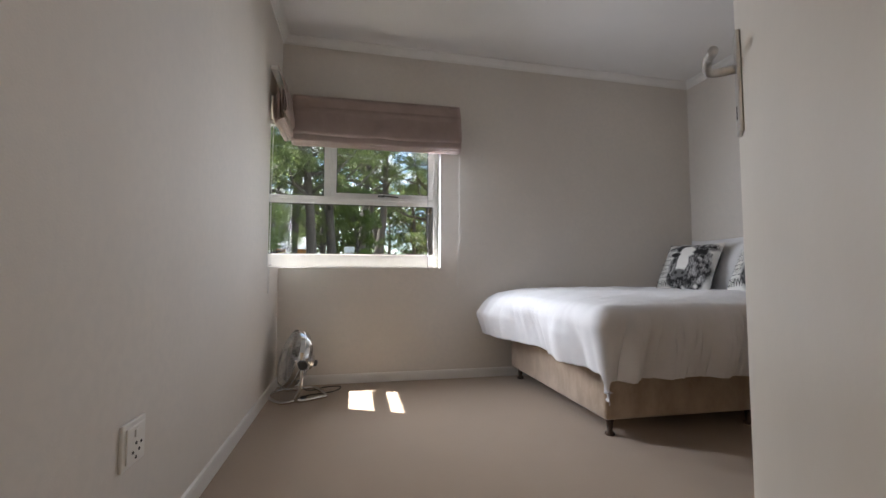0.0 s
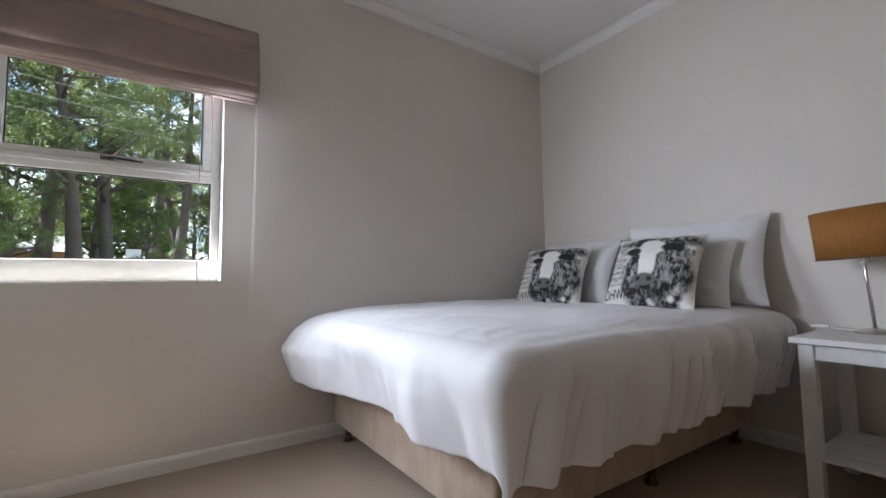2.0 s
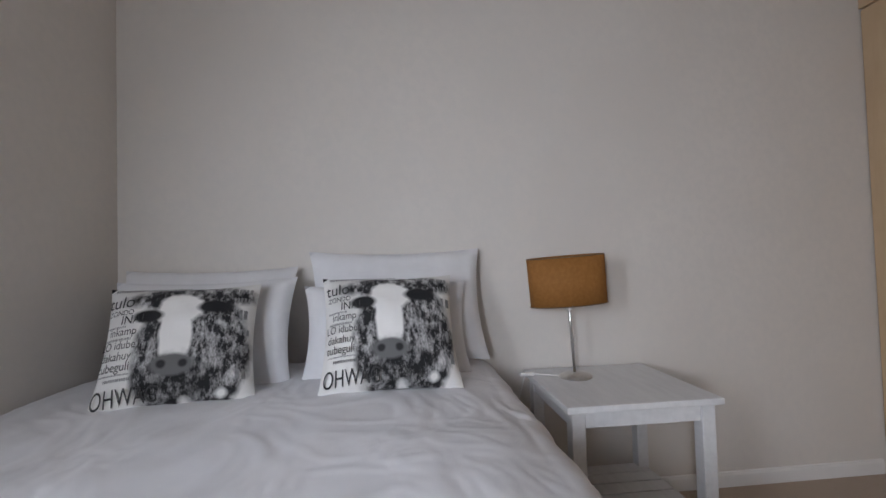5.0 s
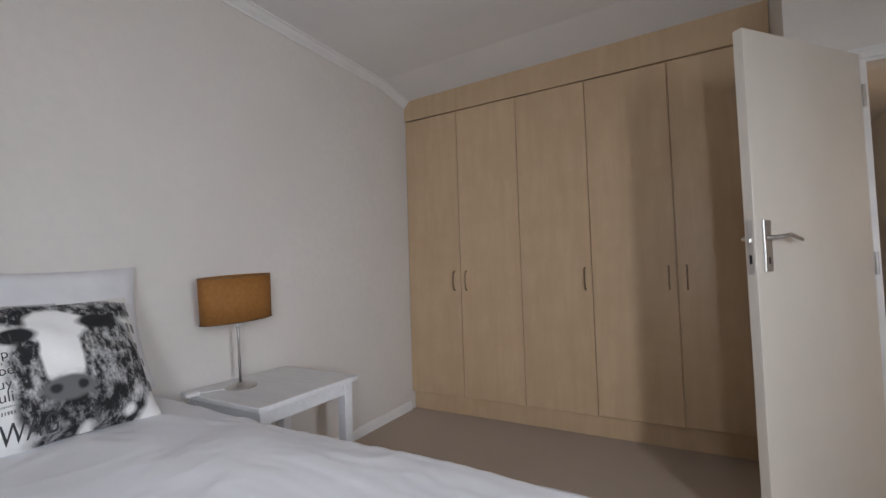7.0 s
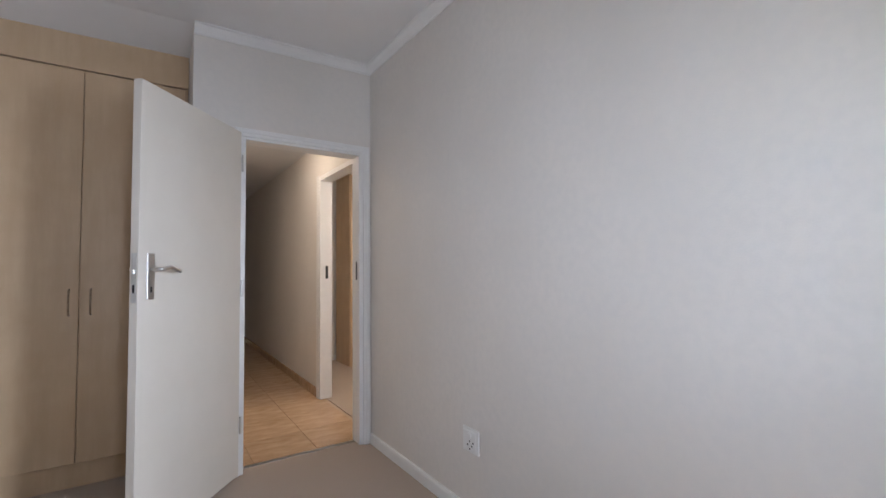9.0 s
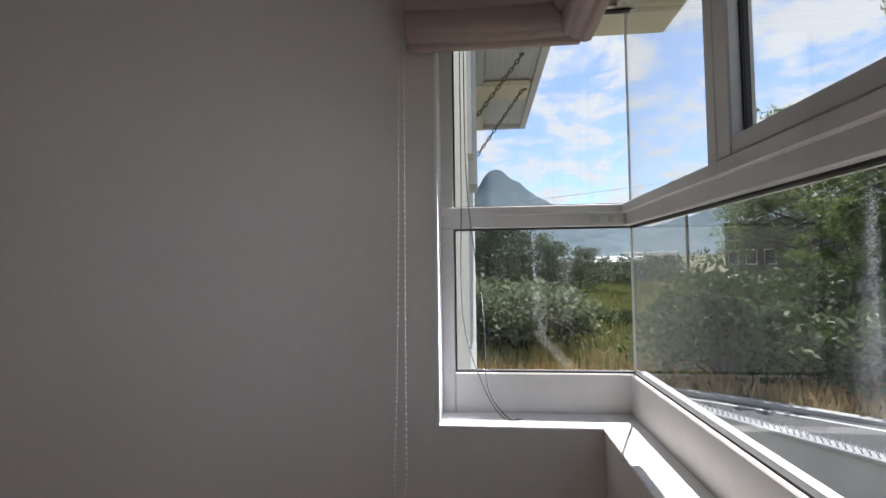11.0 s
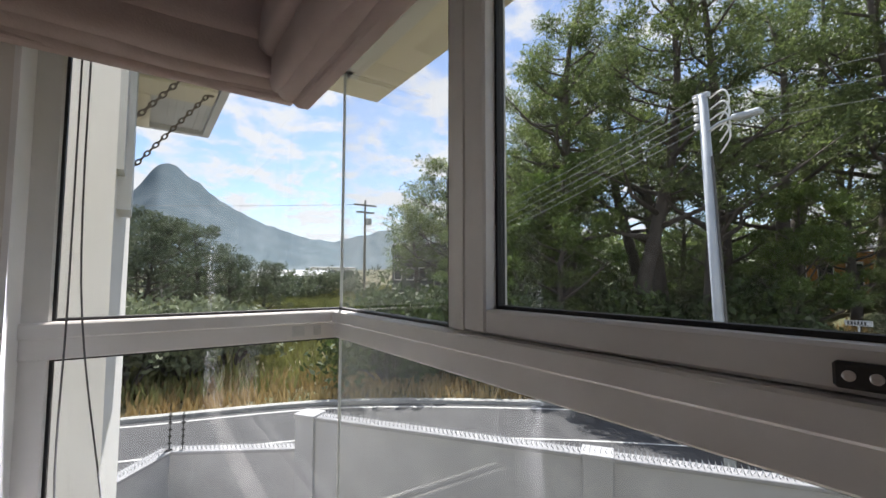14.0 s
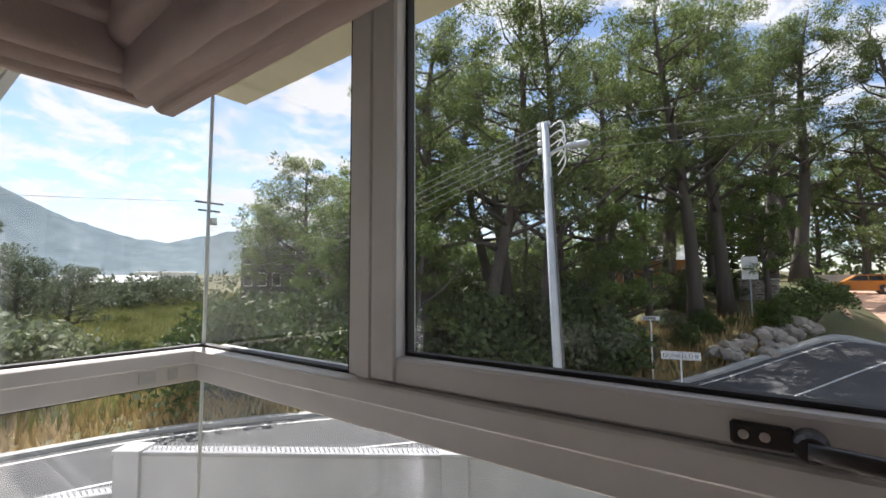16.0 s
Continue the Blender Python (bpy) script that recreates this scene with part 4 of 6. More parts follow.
def cushion(m, seed):
    w = h = 0.45
    th = pillow("cushion", w, h, 0.15, m @ Matrix.Diagonal((1.05, 1.05, 0.955, 1)), (M_PRINT, M_CUSHBACK), "square cushion printed with black and white patches and words", 0.0, seed, "cushion", "printed cushions")

    def lay(me, x0, z0, name, mat, sx=1.0):
        """Lay flat letters on the bulging face, their lower left corner at x0, z0."""
        bm = bmesh.new()
        bm.from_mesh(me)
        bmesh.ops.triangulate(bm, faces=bm.faces)
        for v in bm.verts:
            x, z = x0 + v.co.x * sx, z0 + v.co.y
            u, vv = max(-0.99, min(0.99, 2 * x / w)), max(-0.99, min(0.99, 2 * z / h))
            p = pillow_surface(u, vv, w, h, 0.15, 1)
            v.co = Vector((p.x, p.y - 0.0095, p.z))
        part(name, bm, mat, th)

    for word, size, x, z in (("OHWAG", 0.080, -0.212, -0.205), ("tubeguli", 0.040, -0.207, -0.095), ("dakahuy", 0.038, -0.205, -0.060), ("LO idube", 0.038, -0.212, -0.024), ("inkamp", 0.038, -0.190, 0.022), ("INAL", 0.046, -0.160, 0.060), ("ZONDO", 0.028, -0.207, 0.095), ("tulo", 0.070, -0.214, 0.125)):
        lay(text_mesh(word, size), x, z, "lettering", M_INK, 0.56 if size > 0.075 else 0.76)
    rnd = random.Random(seed)
    rows = [(-0.128, 0.009, -0.18, -0.10), (-0.110, 0.005, -0.20, -0.11), (0.004, 0.008, -0.20, -0.12), (0.048, 0.006, -0.205, -0.14), (0.195, 0.012, -0.20, 0.02),
            (0.165, 0.020, 0.155, 0.205), (0.125, 0.020, 0.165, 0.205), (0.06, 0.034, 0.175, 0.205), (0.0, 0.022, 0.180, 0.205), (-0.06, 0.026, 0.183, 0.205), (-0.15, 0.034, 0.170, 0.205)]
    for z, hh, xa, xb in rows:
        bm = bmesh.new()
        x = xa
        while x < xb:
            wd_ = hh * rnd.uniform(0.25, 0.45)
            bm.faces.new([bm.verts.new(q) for q in ((x, 0, 0), (x + wd_, 0, 0), (x + wd_, hh, 0), (x, hh, 0))])
            x += wd_ + hh * rnd.uniform(0.15, 0.3)
        me = bpy.data.meshes.new("bars")
        bm.to_mesh(me)
        bm.free()
        lay(me, 0, z, "print_bar", M_INKGREY)
    return th


cushion(lean(3.115, 2.788, 0.872, 28, -79), 11)
cushion(lean(3.115, 2.103, 0.888, 30, -87), 17)

# ---------------------------------------------------------------- bedside table and lamp
TX0, TX1, TY0, TY1, TZ = 3.015, 3.548, 0.945, 1.515, 0.62
tb = thing("bedside_table", "white painted wooden bedside table with slatted shelf", "bedside table")
part("tabletop", boxes((TX0, TX1, TY0, TY1, TZ - 0.024, TZ), bevel=0.004, seg=2), M_TABLE, tb)
for x in (TX0 + 0.022, TX1 - 0.072):
    for y in (TY0 + 0.022, TY1 - 0.072):
        part("leg", boxes((x, x + 0.05, y, y + 0.05, 0, TZ - 0.024), bevel=0.003), M_TABLE, tb)
a, b, c, d = TX0 + 0.03, TX1 - 0.03, TY0 + 0.03, TY1 - 0.03
for s in ((a, a + 0.018, c + 0.042, d - 0.042, TZ - 0.085, TZ - 0.024), (b - 0.018, b, c + 0.042, d - 0.042, TZ - 0.085, TZ - 0.024), (a + 0.042, b - 0.042, c, c + 0.018, TZ - 0.085, TZ - 0.024), (a + 0.042, b - 0.042, d - 0.018, d, TZ - 0.085, TZ - 0.024)):
    part("apron", boxes(s, bevel=0.002), M_TABLE, tb)
for s in ((a + 0.042, b - 0.042, c + 0.005, c + 0.03, 0.13, 0.16), (a + 0.042, b - 0.042, d - 0.03, d - 0.005, 0.13, 0.16)):
    part("shelf_rail", boxes(s, bevel=0.002), M_TABLE, tb)
for k in range(6):
    x = a - 0.004 + k * (b - a + 0.008) / 6
    part("shelf_slat", boxes((x + 0.005, x + (b - a) / 6 - 0.003, c + 0.0, d - 0.0, 0.161, 0.175), bevel=0.002), M_TABLE, tb)

LX, LY = 3.382, 1.335
lp = thing("table_lamp", "steel table lamp with oval mustard linen shade", "lamp", at=pose(LX, LY, TZ, -3.2, -2.0, -10))
part("base", lathe(bmesh.new(), [(0.070, 0.0), (0.070, 0.004), (0.062, 0.010), (0.035, 0.017), (0.010, 0.022)], sides=32), M_STEEL, lp, smooth=True)
part("stem", lathe(bmesh.new(), [(0.0065, 0.02), (0.0065, 0.40)], sides=12), M_STEEL, lp, smooth=True)
part("bulb_holder", lathe(bmesh.new(), [(0.016, 0.285), (0.018, 0.30), (0.018, 0.35), (0.012, 0.36)], sides=16), M_PLASTIC, lp)
part("bulb", lathe(bmesh.new(), [(0.012, 0.36), (0.020, 0.385), (0.027, 0.41), (0.022, 0.435), (0.006, 0.446)], sides=16), M_PLASTIC, lp, smooth=True)
sh = part("shade", lathe(bmesh.new(), [(0.160, 0.308), (0.163, 0.514)], sides=48, sx=0.50, closed=False), M_SHADE, lp, "oval mustard linen shade", smooth=True)
sh.modifiers.new("thickness", "SOLIDIFY").thickness = 0.0025
for z in (0.308, 0.511):
    pts = [(0.5 * 0.1625 * math.cos(2 * math.pi * k / 40), 0.1625 * math.sin(2 * math.pi * k / 40), z + 0.001) for k in range(41)]
    part("rim", tube(bmesh.new(), pts, 0.0022, 6, False), M_BRASS, sh)
part("spider", tube(bmesh.new(), [(-0.081, 0, 0.312), (0.081, 0, 0.312)], 0.0016, 6), M_STEEL, sh)
cd = thing("lamp_cord", "white lamp cord with in-line switch on table", "cord")
part("flex", tube(bmesh.new(), smooth_line([(LX + 0.02, LY + 0.066, TZ + 0.004), (3.42, 1.44, TZ + 0.004), (3.45, 1.50, TZ + 0.004), (3.44, 1.535, TZ + 0.000), (3.43, 1.555, TZ - 0.05), (3.47, 1.57, 0.45), (3.50, 1.57, 0.2), (3.52, 1.56, 0.01)], 6), 0.0026, 6), M_PLASTIC, cd, smooth=True)
part("switch", boxes((3.425, 3.448, 1.50, 1.56, TZ + 0.001, TZ + 0.016), bevel=0.004, seg=2), M_PLASTIC, cd)

# ---------------------------------------------------------------- floor fan


def floor_fan():
    th = thing("floor_fan", "chrome wire-cage floor fan on a bent tube stand", "fan", at=pose(0.165, 2.945, 0, 0, 0, 113) @ Matrix.Diagonal((1.1, 1.1, 1.1, 1)))
    head = pose(0.0, 0.0, 0.235, -72, 0, 0)  # axis tipped up, blowing to local +y side
    R = 0.172

    def put(bm):
        bmesh.ops.transform(bm, verts=bm.verts, matrix=head)
        return bm

    # cage: radial wires bulging front and back
    for sgn, nm, depth in ((1, "front_grille", 0.062), (-1, "rear_grille", 0.085)):
        bm = bmesh.new()
        for k in range(54):
            a = 2 * math.pi * k / 54
            pts = []
            for i in range(7):
                s = i / 6
                r = R * (0.24 + 0.76 * math.sin(s * math.pi / 2))
                pts.append((r * math.cos(a + 0.25 * s * sgn), r * math.sin(a + 0.25 * s * sgn), sgn * depth * math.cos(s * math.pi / 2)))
            tube(bm, pts, 0.0018, 5)
        for s in (0.3, 0.65):
            r = R * (0.24 + 0.76 * math.sin(s * math.pi / 2))
            tube(bm, [(r * math.cos(2 * math.pi * q / 40), r * math.sin(2 * math.pi * q / 40), sgn * depth * math.cos(s * math.pi / 2)) for q in range(41)], 0.0016, 5, False)
        part(nm, put(bm), M_CHROME, th, smooth=True)
    bm = tube(bmesh.new(), [(R * math.cos(2 * math.pi * q / 48), R * math.sin(2 * math.pi * q / 48), 0) for q in range(49)], 0.006, 8, False)
    part("cage_ring", put(bm), M_CHROME, th, smooth=True)
    bm = lathe(bmesh.new(), [(0.042, 0.052), (0.044, 0.058), (0.030, 0.064), (0.004, 0.066)], sides=24)
    part("badge_cap", put(bm), M_CHROME, th, smooth=True)
    bm = lathe(bmesh.new(), [(0.030, -0.125), (0.046, -0.115), (0.050, -0.06), (0.040, -0.02), (0.020, -0.01), (0.020, 0.02)], sides=24)
    part("motor", put(bm), M_CHROME, th, smooth=True)
    bm = lathe(bmesh.new(), [(0.016, -0.150), (0.020, -0.146), (0.020, -0.125)], sides=16)
    part("speed_knob", put(bm), M_BLACK, th)
    bm = lathe(bmesh.new(), [(R - 0.002, -0.03), (R + 0.002, -0.015), (R + 0.002, 0.015), (R - 0.002, 0.03)], sides=48, closed=False)
    part("cage_band", put(bm), M_CHROME, th, smooth=True)
    for k in range(3):
        bm = bmesh.new()
        g = []
        for i in range(7):
            row = []
            for j in range(6):
                r = 0.022 + (0.148 - 0.022) * i / 6
                a = 2 * math.pi * k / 3 + (j / 5 - 0.5) * (0.75 + 0.5 * math.sin(math.pi * i / 6)) + 0.25 * i / 6
                row.append(bm.verts.new((r * math.cos(a), r * math.sin(a), 0.028 * (j / 5 - 0.5))))
            g.append(row)
        for i in range(6):
            for j in range(5):
                bm.faces.new((g[i][j], g[i + 1][j], g[i + 1][j + 1], g[i][j + 1]))
        bl = part("blade", put(bm), M_CHROME, th, smooth=True)
        bl.modifiers.new("thickness", "SOLIDIFY").thickness = 0.0015
    # stand: one bent tube, a floor loop and two uprights
    loop = [(-R - 0.012, 0.0, 0.225), (-R - 0.012, 0.01, 0.10), (-R + 0.02, 0.02, 0.020), (-0.13, -0.12, 0.011), (-0.10, -0.17, 0.011), (0.10, -0.17, 0.011), (0.13, -0.12, 0.011), (R - 0.02, 0.02, 0.020), (R + 0.012, 0.01, 0.10), (R + 0.012, 0.0, 0.225)]
    part("stand", tube(bmesh.new(), smooth_line(loop, 7), 0.010, 10), M_CHROME, th, smooth=True)
    loop2 = [(-R + 0.02, 0.02, 0.020), (-0.12, 0.10, 0.011), (0.0, 0.13, 0.011), (0.12, 0.10, 0.011), (R - 0.02, 0.02, 0.020)]
    part("rear_foot", tube(bmesh.new(), smooth_line(loop2, 7), 0.009, 10), M_CHROME, th, smooth=True)
    for s in (-1, 1):
        bm = lathe(bmesh.new(), [(0.024, 0.0), (0.028, 0.006), (0.022, 0.020)], sides=18)
        bmesh.ops.transform(bm, verts=bm.verts, matrix=pose(s * (R + 0.018), 0, 0.225, 0, s * 90, 0))
        part("pivot_knob", bm, M_BLACK, th)
    return th


floor_fan()
fc = thing("fan_cord", "dark fan cord with plug lying on carpet", "cord")
part("flex", tube(bmesh.new(), smooth_line([(0.20, 3.02, 0.12), (0.22, 3.05, 0.03), (0.27, 3.08, 0.006), (0.36, 3.16, 0.005), (0.45, 3.17, 0.005), (0.472, 3.12, 0.005), (0.42, 3.03, 0.005), (0.33, 2.99, 0.005), (0.26, 2.96, 0.005), (0.20, 2.89, 0.006), (0.235, 2.855, 0.008)], 7), 0.0032, 6), M_RUBBER, fc, smooth=True)
part("plug", boxes((0.225, 0.262, 2.825, 2.858, 0.002, 0.034), bevel=0.006, seg=2), M_RUBBER, fc)

# ---------------------------------------------------------------- outside: ground
G = -2.9


def smooth01(t):
    t = max(0.0, min(1.0, t))
    return t * t * (3 - 2 * t)


def ground_z(x, y):
    """The street lies low; the bank climbs to the right and the far field rises gently."""
    hill = smooth01((y - 21) / 16) * 3.6 * smooth01((x + 12) / 9) * (1 - 0.5 * smooth01((x - 2.5) / 3))
    bank = 0.9 * smooth01((y - 24) / 30) + 0.03 * max(0.0, y - 34)
    far = 0.035 * min(160.0, max(0.0, -x - 22))
    return G + hill + min(6.0, bank) + far


KERB = [(-40, -22), (-24, -10), (-17.6, -3), (-15.5, 2.5), (-13.7, 8.6), (-9.8, 14.2), (-5.4, 19.0), (-2.2, 23.2), (1.6, 27.5), (6.5, 31.5), (14, 35), (30, 39)]


def road_lines():
    """Far kerb line and points shifted from it towards the house."""
    pts = smooth_line([(x, y, 0) for x, y in KERB], 8)
    out = []
    for i, p in enumerate(pts):
        d = (pts[min(i + 1, len(pts) - 1)] - pts[max(i - 1, 0)]).normalized()
        out.append((p, Vector((d.y, -d.x, 0))))
    return out


def ground_sheet():
    ax = [-1600, -900, -500, -300, -200, -150] + [-120 + 6 * k for k in range(14)] + [-36 + 2 * k for k in range(34)] + [34, 42, 52, 66, 90, 150, 300, 700, 1600]
    ay = [-1600, -700, -300, -150, -80, -50, -36] + [-28 + 2 * k for k in range(40)] + [54, 60, 68, 80, 100, 140, 200, 300, 600, 1600]
    verts = [(x, y, ground_z(x, y) - 0.03 + 0.05 * noise.noise(Vector((x * 0.4, y * 0.4, 0)))) for y in ay for x in ax]
    w = len(ax)
    faces = [(j * w + i, j * w + i + 1, (j + 1) * w + i + 1, (j + 1) * w + i) for j in range(len(ay) - 1) for i in range(w - 1)]
    ob = raw("ground", verts, faces, M_SOIL, smooth=True)
    tagged(ob, "dry sandy ground with patchy scrub grass", "ground", kind="structure")


ground_sheet()


def ribbon(name, near, far, lift, mat, label, thick=0.0):
    """A strip along the street between two distances from the far kerb."""
    v, f = [], []
    for p, nrm in road_lines():
        for dist in (far, near):
            q = p + nrm * dist
            zz = max(ground_z(q.x, q.y), ground_z(p.x, p.y) - 0.02 * dist)
            v.append((q.x, q.y, zz + lift))
    n = len(v) // 2
    for i in range(n - 1):
        f.append((2 * i, 2 * i + 1, 2 * i + 3, 2 * i + 2))
    if thick:
        m = len(v)
        v += [(a, b, c - thick) for a, b, c in v]
        for i in range(n - 1):
            f.append((2 * i, 2 * i + 2, m + 2 * i + 2, m + 2 * i))
            f.append((2 * i + 1, m + 2 * i + 1, m + 2 * i + 3, 2 * i + 3))
    return tagged(raw(name, v, f, mat), label, name.split("_")[0], kind="structure")


ribbon("road", 0.0, 6.4, 0.06, M_ROAD, "dark asphalt street curving uphill", 0.2)
ribbon("kerb_far", -0.28, 0.0, 0.17, M_KERB, "grey concrete kerb along the street", 0.3)
ribbon("kerb_near", 6.4, 6.65, 0.16, M_KERB, "grey concrete kerb along the street", 0.3)
ribbon("road_line", 0.34, 0.46, 0.066, M_LINE, "worn white line along the street edge")
ribbon("road_line_middle", 3.1, 3.2, 0.066, M_LINE, "worn white line in the street")

# ---------------------------------------------------------------- outside: the house itself
setting("wall_house_outer", boxes((WX - 0.02, WX, 0.3, OPY - 0.01, G, 2.06), (WX - 0.02, WX, OPY - 0.01, WY, G, SILL - 0.02), (WX - 0.02, OPX + 0.2, WY, WY + 0.02, G, SILL - 0.02), (OPX, 6.0, WY, WY + 0.02, G, 2.06), (3.8, 6.0, -1, WY, G, 2.5)), M_HOUSEW, "white rendered outer house wall")
setting("trim_eave", boxes((-0.385, 6.0, WY, 3.60, 2.06, 2.2), (-0.385, WX, 0.3, WY, 2.06, 2.2)), M_SOFFIT, "cream painted concrete eave over the window")
setting("roof", boxes((-0.385, 6.0, -6, 3.60, 2.905, 3.05), (-0.385, WX, 0.3, 3.60, 2.2, 2.905), (WX, 6.0, WY, 3.60, 2.2, 2.905)), M_SOFFIT, "cream flat roof edge")
wing = thing("house_wing", "white rendered wing of the house with canopy", "house")
part("wall", boxes((-4.6, -1.75, -4, 2.895, G, 4.2)), M_HOUSEW, wing)
part("bracket", boxes((-1.93, -1.75, 2.895, 2.925, 2.03, 4.2), (-2.30, -1.93, 2.895, 2.955, 1.86, 4.2)), M_CANOPY, wing, "grey steel wall bracket")
cano = part("canopy", boxes((-4.05, -1.85, 2.9, 3.50, 2.98, 3.03), (-4.05, -1.85, 3.46, 3.52, 2.93, 3.05), (-4.10, -4.04, 2.9, 3.52, 2.93, 3.05)), M_CANOPY, wing, "grey sheet canopy hung on chains")
for k in range(8):
    part("batten", boxes((-4.04, -1.9, 3.035 + 0.056 * k, 3.047 + 0.056 * k, 2.964, 2.981)), M_CANOPY, cano)
part("beam", boxes((-3.10, -2.78, 2.896, 3.44, 2.905, 2.962), bevel=0.006), M_SOFFIT, cano, "cream painted canopy beam")
part("soffit_board", boxes((-2.75, -1.88, 2.896, 3.02, 2.915, 2.978), bevel=0.004), M_CANOPY, cano)
part("soffit_board", boxes((-4.02, -3.13, 2.896, 3.02, 2.915, 2.978), bevel=0.004), M_SOFFIT, cano, "cream soffit board")


def chain(a, b, parent):
    a, b = Vector(a), Vector(b)
    d = b - a
    n = int(d.length / 0.042)
    q = d.to_track_quat("Z", "Y").to_matrix().to_4x4()
    me = None
    for k in range(n):
        if me is None:
            pts = [(0.013 * math.cos(2 * math.pi * i / 10), 0, 0.028 * math.sin(2 * math.pi * i / 10)) for i in range(11)]
            me = mesh_of("chain_link", tube(bmesh.new(), pts, 0.0055, 6, False), M_RUST)
        o = new("chain_link", me)
        o.parent = parent
        o.matrix_world = Matrix.Translation(a + d * (k + 0.5) / n) @ q @ pose(0, 0, 0, 0, 0, 90 * (k % 2))


chain((-2.31, 3.32, 2.955), (-2.30, 2.94, 2.45), wing)
chain((-2.86, 3.40, 2.935), (-2.86, 2.90, 2.23), wing)
for hx, hy, hz in ((-2.31, 3.32, 2.955), (-2.86, 3.40, 2.90)):
    part("eye_bolt", lathe(bmesh.new(), [(0.012, 0.0), (0.022, 0.006), (0.022, 0.018), (0.010, 0.026)], centre=(hx, hy, hz - 0.005), sides=10), M_RUST, wing)

# boundary wall towards the street, with spiked coping


def wall_run(name, a, b, top, label, posts=(), spike=0.085):
    a, b = Vector((*a, 0)), Vector((*b, 0))
    d = (b - a)
    L = d.length
    ang = math.degrees(math.atan2(d.y, d.x))
    th = thing(name, label, "garden wall", at=pose(a.x, a.y, 0, 0, 0, ang))
    part("wall", boxes((0, L, -0.11, 0.11, G - 0.3, top - 0.06)), M_YARDW, th)
    part("coping", boxes((-0.02, L + 0.02, -0.14, 0.14, top - 0.06, top), bevel=0.01), M_COPING, th, "white painted coping")
    for x in posts:
        p = part("pier", boxes((x - 0.2, x + 0.2, -0.17, 0.17, G - 0.3, top - 0.03), (x - 0.22, x + 0.22, -0.19, 0.19, top - 0.03, top + 0.03), bevel=0.008), M_YARDW, th)
    v, f = [], []
    x = 0.05
    while x < L - 0.05:
        for dy, lx in ((-0.05, -0.02), (0.0, 0.02), (0.05, -0.01)):
            k = len(v)
            c = (x + lx, dy)
            v += [(c[0] - 0.010, c[1] - 0.006, top), (c[0] + 0.010, c[1] - 0.006, top), (c[0], c[1] + 0.010, top), (c[0] + lx * 1.6, c[1] + dy * 0.9, top + spike)]
            f += [(k, k + 1, k + 3), (k + 1, k + 2, k + 3), (k + 2, k, k + 3)]
        x += 0.075
    s = raw("spikes", v, f, M_SPIKE, th)
    tagged(s, "row of pale pointed wall spikes", kind="stuff")
    return th


wall_run("boundary_wall", (-7.27, 5.67), (5.0, 14.1), -1.0, "grey rendered street wall with white spiked coping", (0.0, 5.0, 9.5))
wall_run("garden_wall", (-8.65, 3.53), (-7.45, 5.55), -1.6, "low grey rendered wall with white spiked coping")
wall_run("garden_wall", (-6.6, 1.85), (-8.65, 3.53), -1.6, "low grey rendered wall with white spiked coping")
setting("pavement", boxes((-8.4, -4.0, -2, 5.4, G - 0.2, G + 0.01)), M_PAVE, "pale paved yard behind the wall")
gp = thing("security_pole", "thin black electric fence posts on the wall", "fence post")
for x, y in ((-8.62, 3.55), (-8.5, 3.75)):
    bm = tube(bmesh.new(), [(x, y, -1.6), (x, y, -0.95)], 0.012, 6)
    part("post", bm, M_BLACK, gp)
    for k in range(5):
        part("insulator", boxes((x - 0.03, x + 0.03, y - 0.03, y + 0.03, -1.5 + 0.12 * k, -1.47 + 0.12 * k)), M_BLACK, gp)

# ---------------------------------------------------------------- plants


def leaf_cloud(rng, centres, radii, per, size, aspect=0.42, flat=0.6):
    """Many small leaf blades scattered through soft clumps: vertices and faces."""
    c = np.repeat(np.array(centres), per, axis=0)
    r = np.repeat(np.array(radii), per)[:, None]
    n = len(c)
    d = rng.normal(size=(n, 3))
    d /= np.linalg.norm(d, axis=1)[:, None]
    q = c + d * r * (rng.uniform(0.15, 1.0, (n, 1)) ** 0.5) * np.array([1, 1, flat])
    u = rng.normal(size=(n, 3)) + d * 0.7 + np.array([0, 0, 0.3])
    u /= np.linalg.norm(u, axis=1)[:, None]
    w = np.cross(u, rng.normal(size=(n, 3)))
    w /= np.linalg.norm(w, axis=1)[:, None]
    ln = size * rng.uniform(0.6, 1.4, (n, 1))
    a, b = u * ln, w * ln * aspect
    v = np.stack([q - a * 0.5, q + b * 0.5, q + a * 0.6, q - b * 0.5], 1).reshape(-1, 3)
    f = np.arange(n * 4).reshape(-1, 4)
    return v, f


def np_mesh(name, v, f, mat):
    me = bpy.data.meshes.new(name)
    me.vertices.add(len(v))
    me.vertices.foreach_set("co", np.asarray(v, dtype=np.float32).ravel())
    me.loops.add(f.size)
    me.loops.foreach_set("vertex_index", f.astype(np.int32).ravel())
    me.polygons.add(len(f))
    me.polygons.foreach_set("loop_start", np.arange(0, f.size, f.shape[1], dtype=np.int32))
    me.update(calc_edges=True)
    me.validate()
    me.materials.append(mat)
    return me


